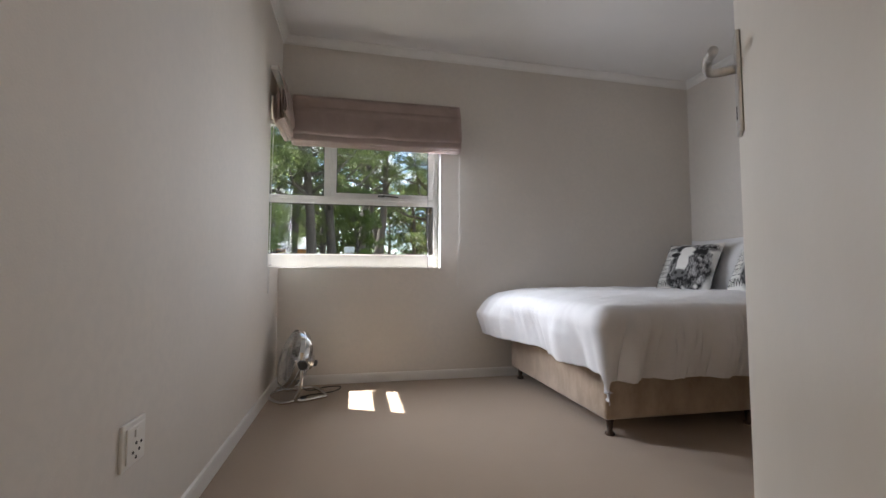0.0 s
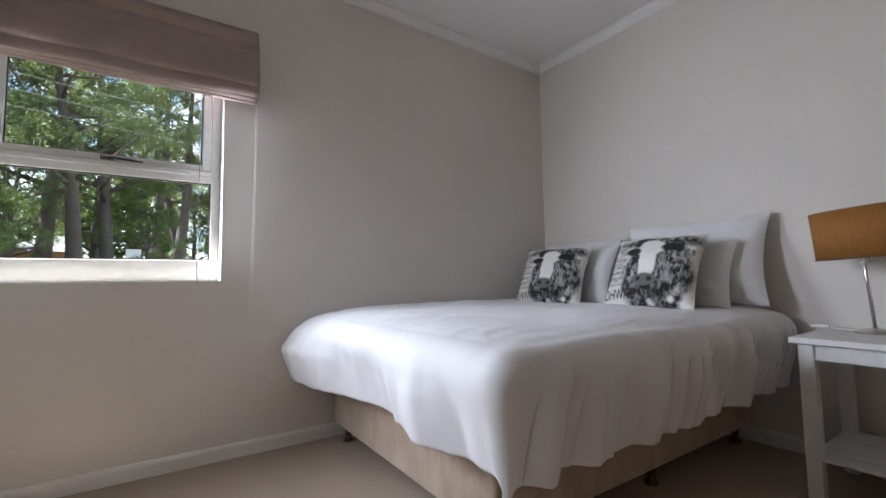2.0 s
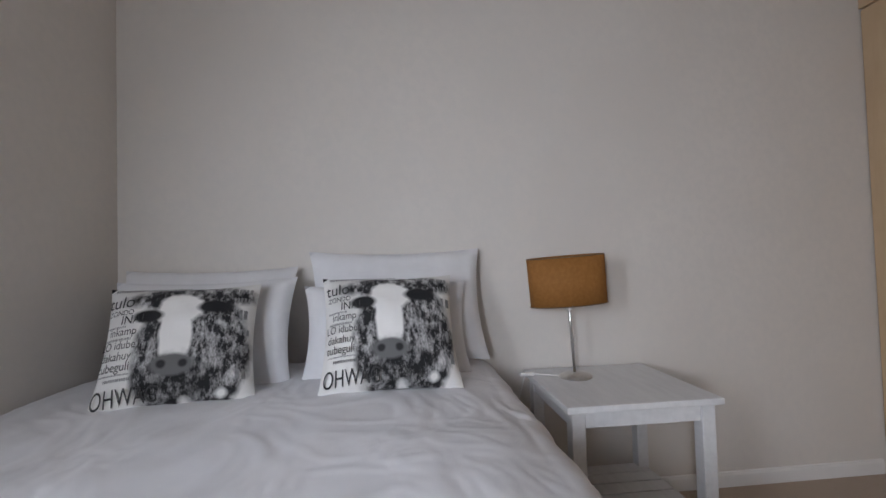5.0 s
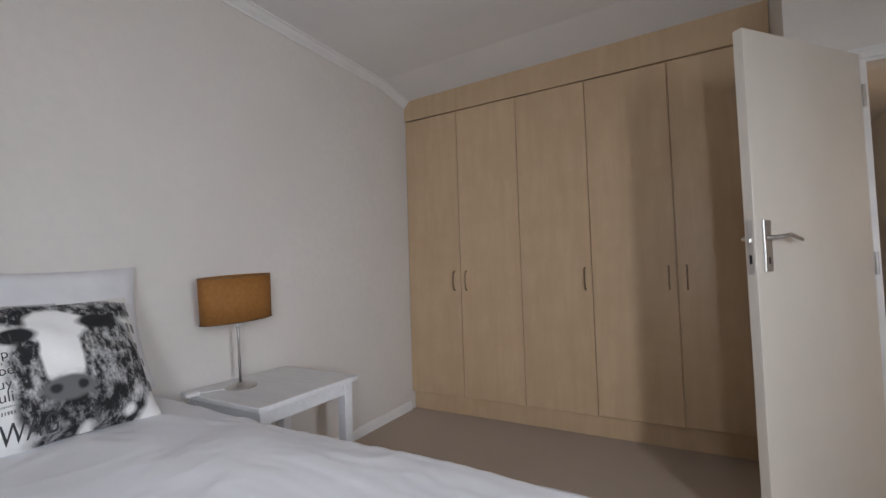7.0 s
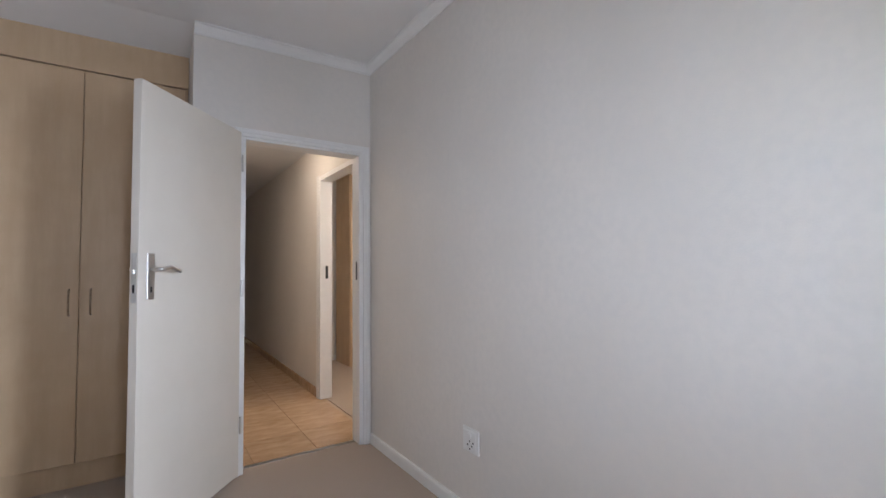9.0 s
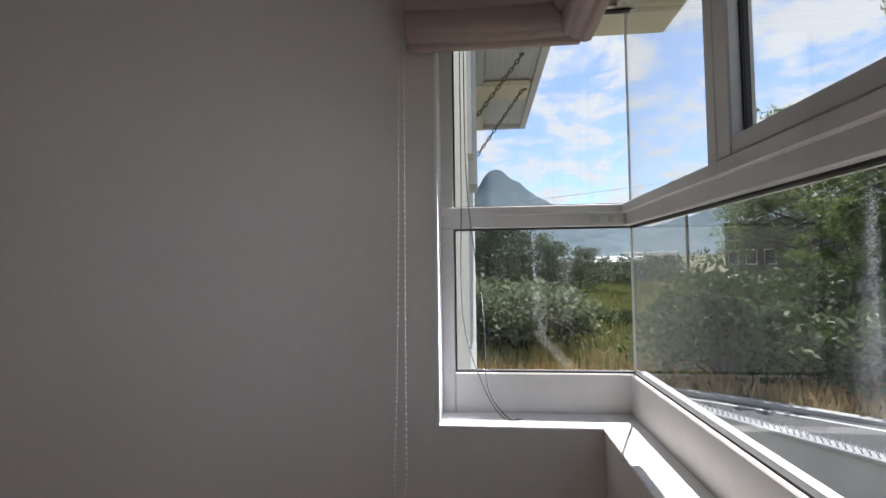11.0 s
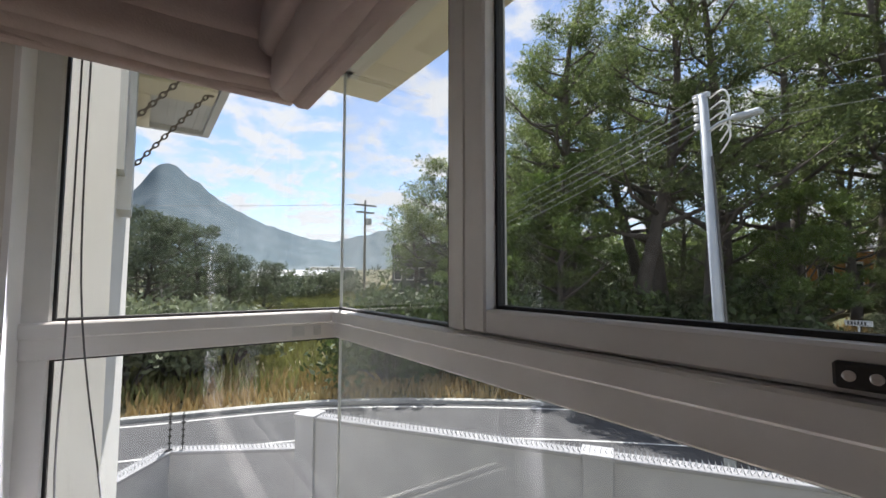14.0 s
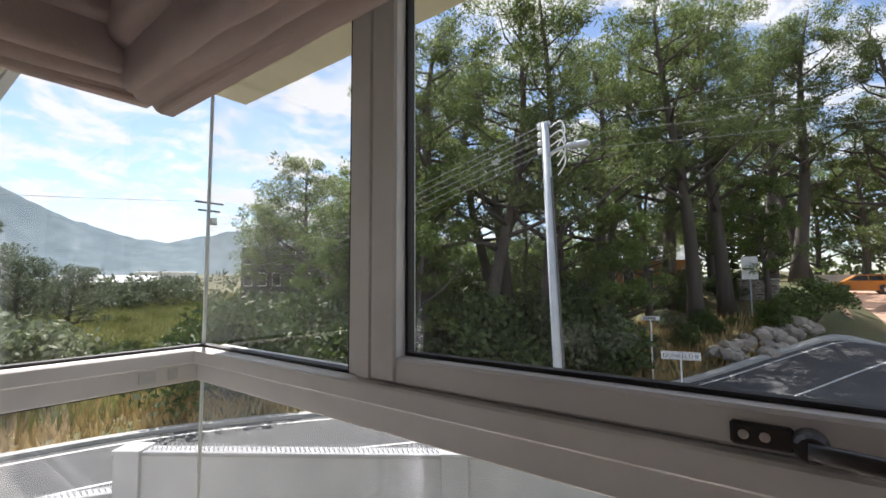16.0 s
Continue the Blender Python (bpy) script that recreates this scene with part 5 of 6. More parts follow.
def tree(seed, height, spread, start, lean_x, mat, label, per=205, size=0.19, name="pine_tree", dead=False):
    """Tapered bent trunk, forked limbs, and an uneven crown of needle tufts on the limb ends. Built at the origin."""
    rnd = random.Random(seed)
    rng = np.random.default_rng(seed)
    th = thing(name, label, "tree")
    bm = bmesh.new()
    pts, x, y = [], 0.0, 0.0
    n = 9
    for i in range(n + 1):
        s = i / n
        x = lean_x * height * s + 0.042 * height * math.sin(s * 5 + seed) * s
        y = 0.034 * height * math.sin(s * 4 + seed * 2) * s
        pts.append(Vector((x, y, height * 0.93 * s - 0.15)))
    r0 = 0.021 * height + 0.03
    tube(bm, pts, [r0 * (1.25 if i == 0 else 1) * (1 - 0.86 * i / n) for i in range(n + 1)], 9)
    cent, rad = [], []
    limbs = 28
    for k in range(limbs):
        s = start + (0.97 - start) * (k + rnd.random() * 0.6) / limbs
        i = min(int(s * n), n - 1)
        p = pts[i].lerp(pts[i + 1], s * n - i)
        a = k * 2.4 + rnd.uniform(-0.5, 0.5)
        ln = spread * (1 - 0.55 * ((s - start) / (1 - start)) ** 1.5) * rnd.uniform(0.55, 1.1)
        up = rnd.uniform(0.10, 0.95) * ln
        e1 = p + Vector((math.cos(a) * ln * 0.5, math.sin(a) * ln * 0.5, up * 0.35))
        e2 = p + Vector((math.cos(a + 0.2) * ln, math.sin(a + 0.2) * ln, up))
        lr = max(0.014, r0 * (1 - 0.85 * s) * 0.5)
        tube(bm, [p, e1, e2], [lr, lr * 0.65, lr * 0.2], 5)
        for q in range(2):
            tw = e1.lerp(e2, rnd.uniform(0.0, 0.7))
            e3 = tw + Vector((rnd.uniform(-1, 1), rnd.uniform(-1, 1), rnd.uniform(0.1, 0.8))) * ln * 0.42
            tube(bm, [tw, e3], [lr * 0.4, lr * 0.12], 4)
            cent.append(e3)
            rad.append(rnd.uniform(0.36, 0.75) * spread / 3.2)
        cent.append(e2)
        rad.append(rnd.uniform(0.40, 0.8) * spread / 3.2)
    part("trunk", bm, M_DEAD if dead else M_BARK, th, smooth=True)
    cent.append(pts[-1])
    rad.append(spread / 4)
    if not dead:
        v, f = leaf_cloud(rng, [tuple(c) for c in cent], rad, per, size, 0.34, 0.78)
        o = new("crown", np_mesh("crown", v, f, mat))
        o.parent = th
    return th


def shrub(seed, w, h, mat, label, per=170, n=16, size=0.15, name="shrub"):
    rnd = random.Random(seed)
    rng = np.random.default_rng(seed + 50)
    th = thing(name, label, "shrub")
    bm = bmesh.new()
    cent, rad = [], []
    for k in range(n):
        a, q = rnd.uniform(0, 6.28), rnd.random() ** 0.6
        e = Vector((math.cos(a) * w * q * 0.5, math.sin(a) * w * q * 0.5, h * rnd.uniform(0.25, 0.85) * (1 - 0.35 * q)))
        tube(bm, [(0.06 * math.cos(a), 0.06 * math.sin(a), -0.1), e * 0.5 + Vector((0, 0, 0.1)), e], [0.03, 0.02, 0.008], 4)
        cent.append(tuple(e))
        rad.append(rnd.uniform(0.16, 0.3) * w)
    part("stems", bm, M_BARK, th)
    v, f = leaf_cloud(rng, cent, rad, per, size, 0.5, 0.8)
    v[:, 2] = np.maximum(v[:, 2], 0.0)
    o = new("foliage", np_mesh("foliage", v, f, mat))
    o.parent = th
    return th


def at_ground(x, y, turn=0.0, s=1.0, sink=0.0):
    return pose(x, y, ground_z(x, y) - sink, 0, 0, turn) @ Matrix.Diagonal((s, s, s, 1))


def plant(proto, spots, group):
    """Move the first one to its spot and copy it to the rest; spots of (x, y, turn, scale)."""
    tagged(proto, group=group)
    proto.matrix_world = at_ground(*spots[0])
    for q in spots[1:]:
        copy_thing(proto, at_ground(*q))


rs = random.Random(77)
TALL = "tall dark green pine with a bare leaning trunk"
plant(tree(1, 21.3, 4.4, 0.34, 0.09, M_PINE, TALL), [(-13.6, 20.0, 20, 0.92), (-6.2, 27.5, 140, 0.95), (-18.5, 27, 210, 1.1), (1.0, 42, 60, 1.05), (8.6, 43.5, 150, 1.1), (2.6, 43.5, 20, 1.1), (-1.0, 31.2, 250, 0.92)], "street pines")
plant(tree(8, 17.8, 4.4, 0.16, 0.03, M_PINE, "dense dark green pine with foliage to its foot", per=200), [(-9.5, 28.5, 100, 0.8), (-13.0, 31.5, 250, 0.8), (-4.8, 30.6, 300, 0.7), (-19.5, 26.5, 30, 0.8), (-2.0, 36.5, 200, 0.9), (5.2, 63.0, 90, 1.0), (-7.0, 40, 10, 1.0), (-24, 33, 160, 0.9), (8.5, 61, 40, 1.25), (15.5, 43, 10, 0.9), (9.8, 46.5, 70, 1.15)], "street pines")
plant(tree(2, 19.2, 4.3, 0.36, -0.15, M_PINE, TALL), [(-10.3, 20.6, 200, 0.95), (-2.3, 29.5, 80, 1.0), (-15, 31, 10, 1.2), (3.2, 45.0, 330, 1.05), (-8.0, 33.0, 250, 1.2)], "street pines")
plant(tree(3, 20.2, 4.8, 0.32, 0.13, M_PINE, TALL), [(-8.0, 23.2, 300, 0.91), (-17.2, 22.4, 90, 1.0), (-4.3, 33, 30, 1.1), (-11.6, 26.6, 160, 1.15), (14.5, 46, 220, 1.1), (-23, 29, 130, 1.1)], "street pines")
plant(tree(4, 10.5, 3.0, 0.26, 0.03, M_LEAF, "lighter green leafy tree with a slender trunk", name="leafy_tree", size=0.2), [(-12.0, 18.2, 0, 0.9), (-5.0, 23.8, 120, 0.85), (-16.6, 18.6, 70, 0.95), (0.8, 31.5, 200, 0.8), (-20.0, 20.5, 200, 1.0)], "leafy street trees")
# darker trees beyond the field
plant(tree(5, 8.2, 3.3, 0.30, 0.05, M_FARPINE, "wind-bent dark pine at the field edge", per=85), [(-31, 3.2, 40, 1.0), (-35, 6.2, 160, 1.0), (-30, 8.0, 280, 0.72), (-39, 1.0, 90, 1.15), (-33, 10.5, 10, 0.66), (-44, 4.0, 50, 1.1), (-27, 0.5, 300, 0.9)], "field pines")
plant(tree(6, 6.5, 2.6, 0.25, -0.1, M_PINE, "bare grey dead tree with forked limbs", name="dead_tree", dead=True), [(-27.5, 4.2, 30, 0.62), (-31.5, 8.2, 210, 0.6)], "dead trees")
plant(tree(7, 9.5, 3.4, 0.22, 0.0, M_PINE, "round-headed pine behind the dark house", per=120), [(-48.6, 33.0, 0, 1.5), (-44, 35, 100, 1.35), (-36, 36.5, 220, 1.2), (-52, 38, 60, 0.9), (-31, 34, 10, 1.1), (-27, 30, 190, 1.0)], "far pines")

spots = []
for k in range(92):
    p, nrm = road_lines()[random.Random(900 + k).randrange(34, 72)]
    q = p - nrm * rs.uniform(2.6, 12.0)
    if q.x > 0.3:
        q = Vector((q.x - 14, q.y + 2, 0))
    size_ = rs.uniform(0.85, 1.75)
    spots.append((q.x, q.y, rs.uniform(0, 360), min(size_, 0.5) if q.x > -7.5 and q.y > 26.5 else size_))
plant(shrub(21, 2.6, 2.2, M_SHRUB, "dense dark green shrub on the street bank"), spots[:56], "bank shrubs")
plant(shrub(22, 2.2, 1.7, M_LEAF, "bright green leafy shrub on the street bank", per=140), spots[56:76], "bank shrubs")
plant(shrub(23, 2.4, 2.1, M_PALE, "pale silvery shrub in dry grass", per=150), spots[76:] + [(-20.0, 2.6, 0, 1.75), (-21.0, 4.6, 90, 1.7), (-19.4, 0.6, 30, 1.5), (-22.4, 6.6, 210, 1.5), (-21, -1.5, 30, 1.4), (-23.5, 3.6, 140, 1.6)], "pale shrubs")
hedge = [(-24 - rs.uniform(0, 6), 4 + k * 1.7 + rs.uniform(-0.5, 0.5), rs.uniform(0, 360), rs.uniform(0.7, 1.0)) for k in range(12)]
plant(shrub(24, 2.5, 1.9, M_SHRUB, "low dark scrub at the field edge", per=110), hedge, "field scrub")
meadow = [(-24 - 26 * rs.random() ** 1.2, -2 + 34 * rs.random(), rs.uniform(0, 360), rs.uniform(0.55, 1.05)) for k in range(58)]
plant(shrub(27, 2.6, 1.2, M_FIELD, "low yellow-green scrub bush in the field", per=95, size=0.17), meadow, "meadow bushes")
plant(shrub(26, 2.3, 1.9, M_LEAF, "rounded green bush beside the driveway", per=200), [(2.5, 30.6, 0, 1.2), (1.2, 30.0, 80, 0.7)], "driveway bushes")
plant(shrub(25, 1.6, 1.3, M_LEAF, "fresh green garden shrub behind low wall", per=150, size=0.1), [(-7.75, 2.15, 0, 0.9), (-8.6, 2.5, 60, 1.0)], "garden shrubs")


def grass_field(name, spots_n, area, size, mat, label, seed):
    rng = np.random.default_rng(seed)
    x = rng.uniform(area[0], area[1], spots_n)
    y = rng.uniform(area[2], area[3], spots_n)
    keep = []
    far = [(p.x, p.y, n.x, n.y) for p, n in road_lines()]
    fa = np.array(far)
    for a, b in zip(x, y):
        d2_ = (fa[:, 0] - a) ** 2 + (fa[:, 1] - b) ** 2
        i = int(np.argmin(d2_))
        side = (a - fa[i, 0]) * fa[i, 2] + (b - fa[i, 1]) * fa[i, 3]
        if side < -0.5:
            keep.append((a, b, ground_z(a, b)))
    c = np.array(keep)
    n = len(c)
    az = rng.uniform(0, 6.28, n)
    ln = size * rng.uniform(0.5, 1.5, n)
    wd_ = ln * 0.16
    top = np.stack([c[:, 0] + 0.35 * ln * np.cos(az * 2.3), c[:, 1] + 0.35 * ln * np.sin(az * 2.3), c[:, 2] + ln], 1)
    a = np.stack([c[:, 0] + wd_ * np.cos(az), c[:, 1] + wd_ * np.sin(az), c[:, 2] - 0.05], 1)
    b = np.stack([c[:, 0] - wd_ * np.cos(az), c[:, 1] - wd_ * np.sin(az), c[:, 2] - 0.05], 1)
    v = np.stack([a, b, top], 1).reshape(-1, 3)
    ob = new(name, np_mesh(name, v, np.arange(n * 3).reshape(-1, 3), mat))
    tagged(ob, label, "grass", kind="stuff")


grass_field("dry_grass", 30000, (-20, 1, -4, 31), 0.33, M_GRASS, "tall dry straw-coloured verge grass", 5)
grass_field("field_grass", 60000, (-75, -17, -8, 42), 0.45, M_FIELD, "green and yellow scrubby field grass", 6)


def far_woods(name, seed, n, area, height, size, mat, label):
    """Distant tree tops as one mass of leaf clumps."""
    rng = np.random.default_rng(seed)
    x = rng.uniform(area[0], area[1], n)
    y = rng.uniform(area[2], area[3], n)
    z = np.array([ground_z(a, b) for a, b in zip(x, y)]) + height * rng.uniform(0.05, 1.0, n) ** 0.8
    v, f = leaf_cloud(rng, np.stack([x, y, z], 1), rng.uniform(0.9, 2.2, n), 70, size, 0.5, 0.8)
    ob = new(name, np_mesh(name, v, f, mat))
    tagged(ob, label, "woods", kind="stuff")


far_woods("far_woods", 31, 520, (-62, 2.5, 47, 55), 8.0, 0.55, M_PINE, "dense dark woods behind the street trees")
far_woods("drive_woods", 34, 240, (2.5, 34, 61, 68), 13.0, 0.6, M_PINE, "dark woods behind the driveway wall")
far_woods("thicket", 32, 430, (-27, -10, 34, 41), 6.0, 0.34, M_SHRUB, "dark evergreen thicket under the trees")
far_woods("field_edge_woods", 33, 260, (-72, -58, -16, 34), 3.4, 0.5, M_FARPINE, "low dark trees along the far field edge")


def agave(seed, m):
    rnd = random.Random(seed)
    th = thing("agave", "blue-green agave with long pointed leaves", "agave", "agaves", at=m)
    for k in range(22):
        a = k * 2.4
        el = 0.35 + 0.9 * (k / 22)
        ln = rnd.uniform(0.9, 1.4)
        bm = bmesh.new()
        rows = []
        for i in range(7):
            s = i / 6
            w = 0.10 * (1 - s) ** 0.7 * (0.7 + 1.2 * s * (1 - s)) + 0.002
            r = ln * (math.cos(el) * s + 0.12 * s * s)
            z = ln * (math.sin(el) * s - 0.10 * s * s) + 0.03
            rows.append([bm.verts.new((r * math.cos(a) - o * w * math.sin(a), r * math.sin(a) + o * w * math.cos(a), z + abs(o) * w * 0.35)) for o in (-1, 0, 1)])
        for p, q in zip(rows, rows[1:]):
            for j in (0, 1):
                bm.faces.new((p[j], p[j + 1], q[j + 1], q[j]))
        o = part("leaf", bm, M_AGAVE, th, smooth=True)
    return th


ag = agave(3, at_ground(-9.9, 15.8, 0, 1.1))
for q in ((-8.8, 16.9, 60, 0.95), (-10.9, 15.0, 130, 0.8), (-7.2, 18.4, 200, 0.85), (-6.3, 20.2, 20, 0.7)):
    copy_thing(ag, at_ground(*q))



def cycad(m):
    """A low crown of arching feather fronds."""
    th = thing("cycad", "small green cycad with arching feathery fronds in yard", "plant", at=m)
    rnd = random.Random(4)
    part("stem", lathe(bmesh.new(), [(0.10, -0.05), (0.12, 0.06), (0.09, 0.16), (0.03, 0.2)], sides=12), M_BARK, th)
    for k in range(18):
        a, el, ln = k * 2.4, rnd.uniform(0.35, 1.15), rnd.uniform(0.55, 0.8)
        spine = []
        for i in range(13):
            s_ = i / 12
            r, z = ln * (math.cos(el) * s_ + 0.15 * s_ * s_), 0.16 + ln * (math.sin(el) * s_ - 0.42 * s_ * s_)
            spine.append(Vector((r * math.cos(a), r * math.sin(a), z)))
        bm = tube(bmesh.new(), spine, [0.006 * (1 - 0.8 * i / 12) for i in range(13)], 4)
        side = Vector((-math.sin(a), math.cos(a), 0))
        for i in range(2, 13):
            out = (spine[i] - spine[i - 1]).normalized()
            w = 0.16 * math.sin(math.pi * (0.12 + 0.82 * i / 12))
            for sg in (-1, 1):
                for f in (0.0, 0.5):
                    p = spine[i - 1].lerp(spine[i], f)
                    tip = p + side * sg * w + out * w * 0.5 + Vector((0, 0, 0.03))
                    bm.faces.new([bm.verts.new(q) for q in (p - out * 0.007, p + out * 0.007, tip)])
        part("frond", bm, M_LEAF, th)
    return th


cycad(pose(-7.85, 3.58, G + 0.01))

# ---------------------------------------------------------------- poles, wires, signs
pl_ = thing("street_pole", "pale blue-grey utility pole with wires and lamp arm", "utility pole")
PB, PT = Vector((-2.55, 11.4, G)), Vector((-2.78, 11.3, 4.85))
part("pole", tube(bmesh.new(), [PB, PB.lerp(PT, 0.5), PT], [0.115, 0.10, 0.08], 14), M_POLE, pl_, smooth=True)
part("conduit", tube(bmesh.new(), [PB + Vector((0.13, -0.05, 0)), PB.lerp(PT, 0.55) + Vector((0.12, -0.05, 0)), PB.lerp(PT, 0.85) + Vector((0.10, -0.04, 0))], 0.022, 8), M_CORD, pl_)
for k in range(4):
    p = PT + Vector((-0.10, -0.02, -0.12 - 0.17 * k))
    part("insulator", lathe(bmesh.new(), [(0.03, 0), (0.055, 0.02), (0.04, 0.06), (0.06, 0.08), (0.03, 0.12)], centre=p, sides=10), M_SIGNW, pl_)
part("lamp_arm", tube(bmesh.new(), smooth_line([PT + Vector((0, 0, -0.75)), PT + Vector((0.25, -0.05, -0.62)), PT + Vector((0.55, -0.1, -0.60))], 5), 0.025, 8), M_POLE, pl_)
part("lamp_head", boxes((PT.x + 0.5, PT.x + 0.95, PT.y - 0.2, PT.y - 0.02, PT.z - 0.66, PT.z - 0.56), bevel=0.03), M_POLE, pl_, "grey street lamp head")
part("top_bracket", boxes((PT.x - 0.16, PT.x + 0.12, PT.y - 0.05, PT.y + 0.05, PT.z - 0.06, PT.z + 0.03), bevel=0.008), M_POLE, pl_)
for k in range(4):
    o = Vector((0.12, 0, -0.1 - 0.2 * k))
    part("jumper_cable", tube(bmesh.new(), smooth_line([PT + o, PT + o + Vector((0.25, -0.05, 0.06)), PT + o + Vector((0.33, -0.06, -0.2)), PT + o + Vector((0.16, -0.04, -0.45))], 6), 0.016, 6), M_SIGNW, pl_)
FP = Vector((-54.5, 28.3, ground_z(-54.5, 28.3)))
fp = thing("timber_pole", "grey timber power pole with two cross-arms", "utility pole")
part("pole", tube(bmesh.new(), [FP, FP + Vector((0, 0, 14.0))], [0.2, 0.14], 8), M_TIMBER, fp)
for dz, w in ((13.2, 1.7), (12.2, 1.3)):
    part("cross_arm", boxes((FP.x - 0.1, FP.x + 0.1, FP.y - w, FP.y + w, FP.z + dz, FP.z + dz + 0.22)), M_TIMBER, fp)
part("transformer", boxes((FP.x - 0.3, FP.x + 0.3, FP.y + 0.2, FP.y + 0.9, FP.z + 10.6, FP.z + 11.5), bevel=0.05), M_CANOPY, fp)


def wire(a, b, sag, r):
    a, b = Vector(a), Vector(b)
    pts = [a.lerp(b, i / 16) - Vector((0, 0, sag * 4 * (i / 16) * (1 - i / 16))) for i in range(17)]
    o = part("overhead_wire", tube(bmesh.new(), pts, r, 5), M_WIRE)
    tagged(o, "thin overhead power wire between poles", "wire", "overhead wires")


for k in range(5):
    wire(PT + Vector((-0.12, 0, -0.04 - 0.15 * k)), (-40, 24 + 0.5 * k, 4.4 - 0.35 * k), 0.7, 0.008)
for k in range(3):
    wire(PT + Vector((0.1, 0, -0.02 - 0.3 * k)), (26, 22 + k, 7.6 - 0.4 * k), 0.5, 0.005)
wire(FP + Vector((0, -1.5, 13.3)), (-70, -60, 9), 1.5, 0.03)


def street_sign(x, y, w, h, zc, words, post_h, label, turn, size):
    th = thing("street_sign", label, "street sign", at=pose(x, y, ground_z(x, y), 0, 0, turn))
    part("post", tube(bmesh.new(), [(0, 0, -0.2), (0, 0, zc - h / 2)], 0.035, 10), M_SIGNW, th)
    part("board", boxes((-w / 2, w / 2, -0.03, 0.0, zc - h / 2, zc + h / 2), bevel=0.006), M_SIGNW, th)
    part("border", boxes((-w / 2 + 0.02, w / 2 - 0.02, -0.033, -0.03, zc + h / 2 - 0.035, zc + h / 2 - 0.025), (-w / 2 + 0.02, w / 2 - 0.02, -0.033, -0.03, zc - h / 2 + 0.025, zc - h / 2 + 0.035)), M_SIGNB, th)
    if words:
        bm = bmesh.new()
        bm.from_mesh(text_mesh(words, size))
        bmesh.ops.transform(bm, verts=bm.verts, matrix=pose(-w / 2 + 0.06, -0.035, zc - size * 0.34, 90, 0, 0))
        part("lettering", bm, M_SIGNB, th)
        part("print_bar", boxes((w / 2 - 0.22, w / 2 - 0.07, -0.0345, -0.031, zc + 0.01, zc + 0.05), (w / 2 - 0.20, w / 2 - 0.09, -0.0345, -0.031, zc - 0.06, zc - 0.02)), M_INKGREY, th)
    else:
        part("print_bar", boxes(*[(-w / 2 + 0.07 + k * 0.085, -w / 2 + 0.125 + k * 0.085, -0.0345, -0.031, zc - 0.05, zc + 0.05) for k in range(int((w - 0.15) / 0.085))]), M_SIGNB, th)
    return th


street_sign(-2.02, 22.0, 1.36, 0.31, 1.55, "DUNKELD", 1.2, "white street name sign with black letters reading DUNKELD", 12, 0.225)
street_sign(-3.35, 23.6, 0.72, 0.19, 2.6, "", 2.4, "small white street name sign on a tall post", 10, 0.2)
board = thing("notice_board", "two pale grey boards on a slim post", "notice board", at=pose(0.1, 31.0, ground_z(0.1, 31.0)))
part("post", tube(bmesh.new(), [(0, 0, -0.2), (0, 0, 3.1)], 0.035, 8), M_POLE, board)
part("upper_board", boxes((-0.36, 0.36, -0.05, -0.036, 2.55, 3.15), bevel=0.005), M_SIGNW, board)
part("lower_board", boxes((-0.36, 0.36, -0.05, -0.036, 1.95, 2.45), bevel=0.005), M_SIGNW, board)

# ---------------------------------------------------------------- stones, car, houses, mountain


def rock(seed):
    rnd = random.Random(seed)
    bm = bmesh.new()
    bmesh.ops.create_icosphere(bm, subdivisions=2, radius=0.5)
    for v in bm.verts:
        v.co *= 1 + 0.45 * noise.noise(v.co * 2.2 + Vector((seed, 0, 0)))
        v.co.z *= 0.7
    return mesh_of("rock", bm, M_ROCK)


rocks = [rock(k) for k in range(4)]
for k in range(44):
    u = k / 44
    x = -1.1 + 3.4 * u + rs.uniform(-0.4, 0.4)
    y = 26.0 + 3.4 * u + rs.uniform(-0.5, 0.9)
    s = rs.uniform(0.35, 0.95)
    o = new("rock", rocks[k % 4])
    o.matrix_world = pose(x, y, ground_z(x, y) + 0.10 * s + (0.3 if k % 3 == 0 else 0), rs.uniform(0, 40), rs.uniform(0, 40), rs.uniform(0, 360)) @ Matrix.Diagonal((s, s, s, 1))
    tagged(o, "weathered sandstone boulder on the roadside bank", "rock", "bank boulders")
sw = thing("stone_wall", "low reddish rubble stone wall beside the street", "stone wall")
for k in range(104):
    i, j = k % 13, k // 13
    o = new("stone", rocks[k % 4])
    o.parent = sw
    x, y = -0.45 + 0.14 * i + rs.uniform(-0.04, 0.04), 33.5 + 0.03 * i
    o.matrix_world = pose(x, y, ground_z(0.4, 33.5) + 0.05 + (1.55 - ground_z(0.4, 33.5)) * j / 7, rs.uniform(0, 30), 0, rs.uniform(0, 360)) @ Matrix.Diagonal((0.30, 0.34, 0.27, 1))


def drive():
    v, f = [], []
    for i in range(18):
        for j in range(26):
            y = 33.4 + j
            x = 3.9 + 0.1 * (y - 33.4) + i
            v.append((x, y + 0.2 * i, ground_z(x, y + 0.2 * i) + 0.06))
    for i in range(17):
        for j in range(25):
            f.append((i * 26 + j, (i + 1) * 26 + j, (i + 1) * 26 + j + 1, i * 26 + j + 1))
    tagged(raw("pavement_drive", v, f, M_BRICKPAVE), "pinkish brick-paved driveway", "driveway", kind="structure")


drive()


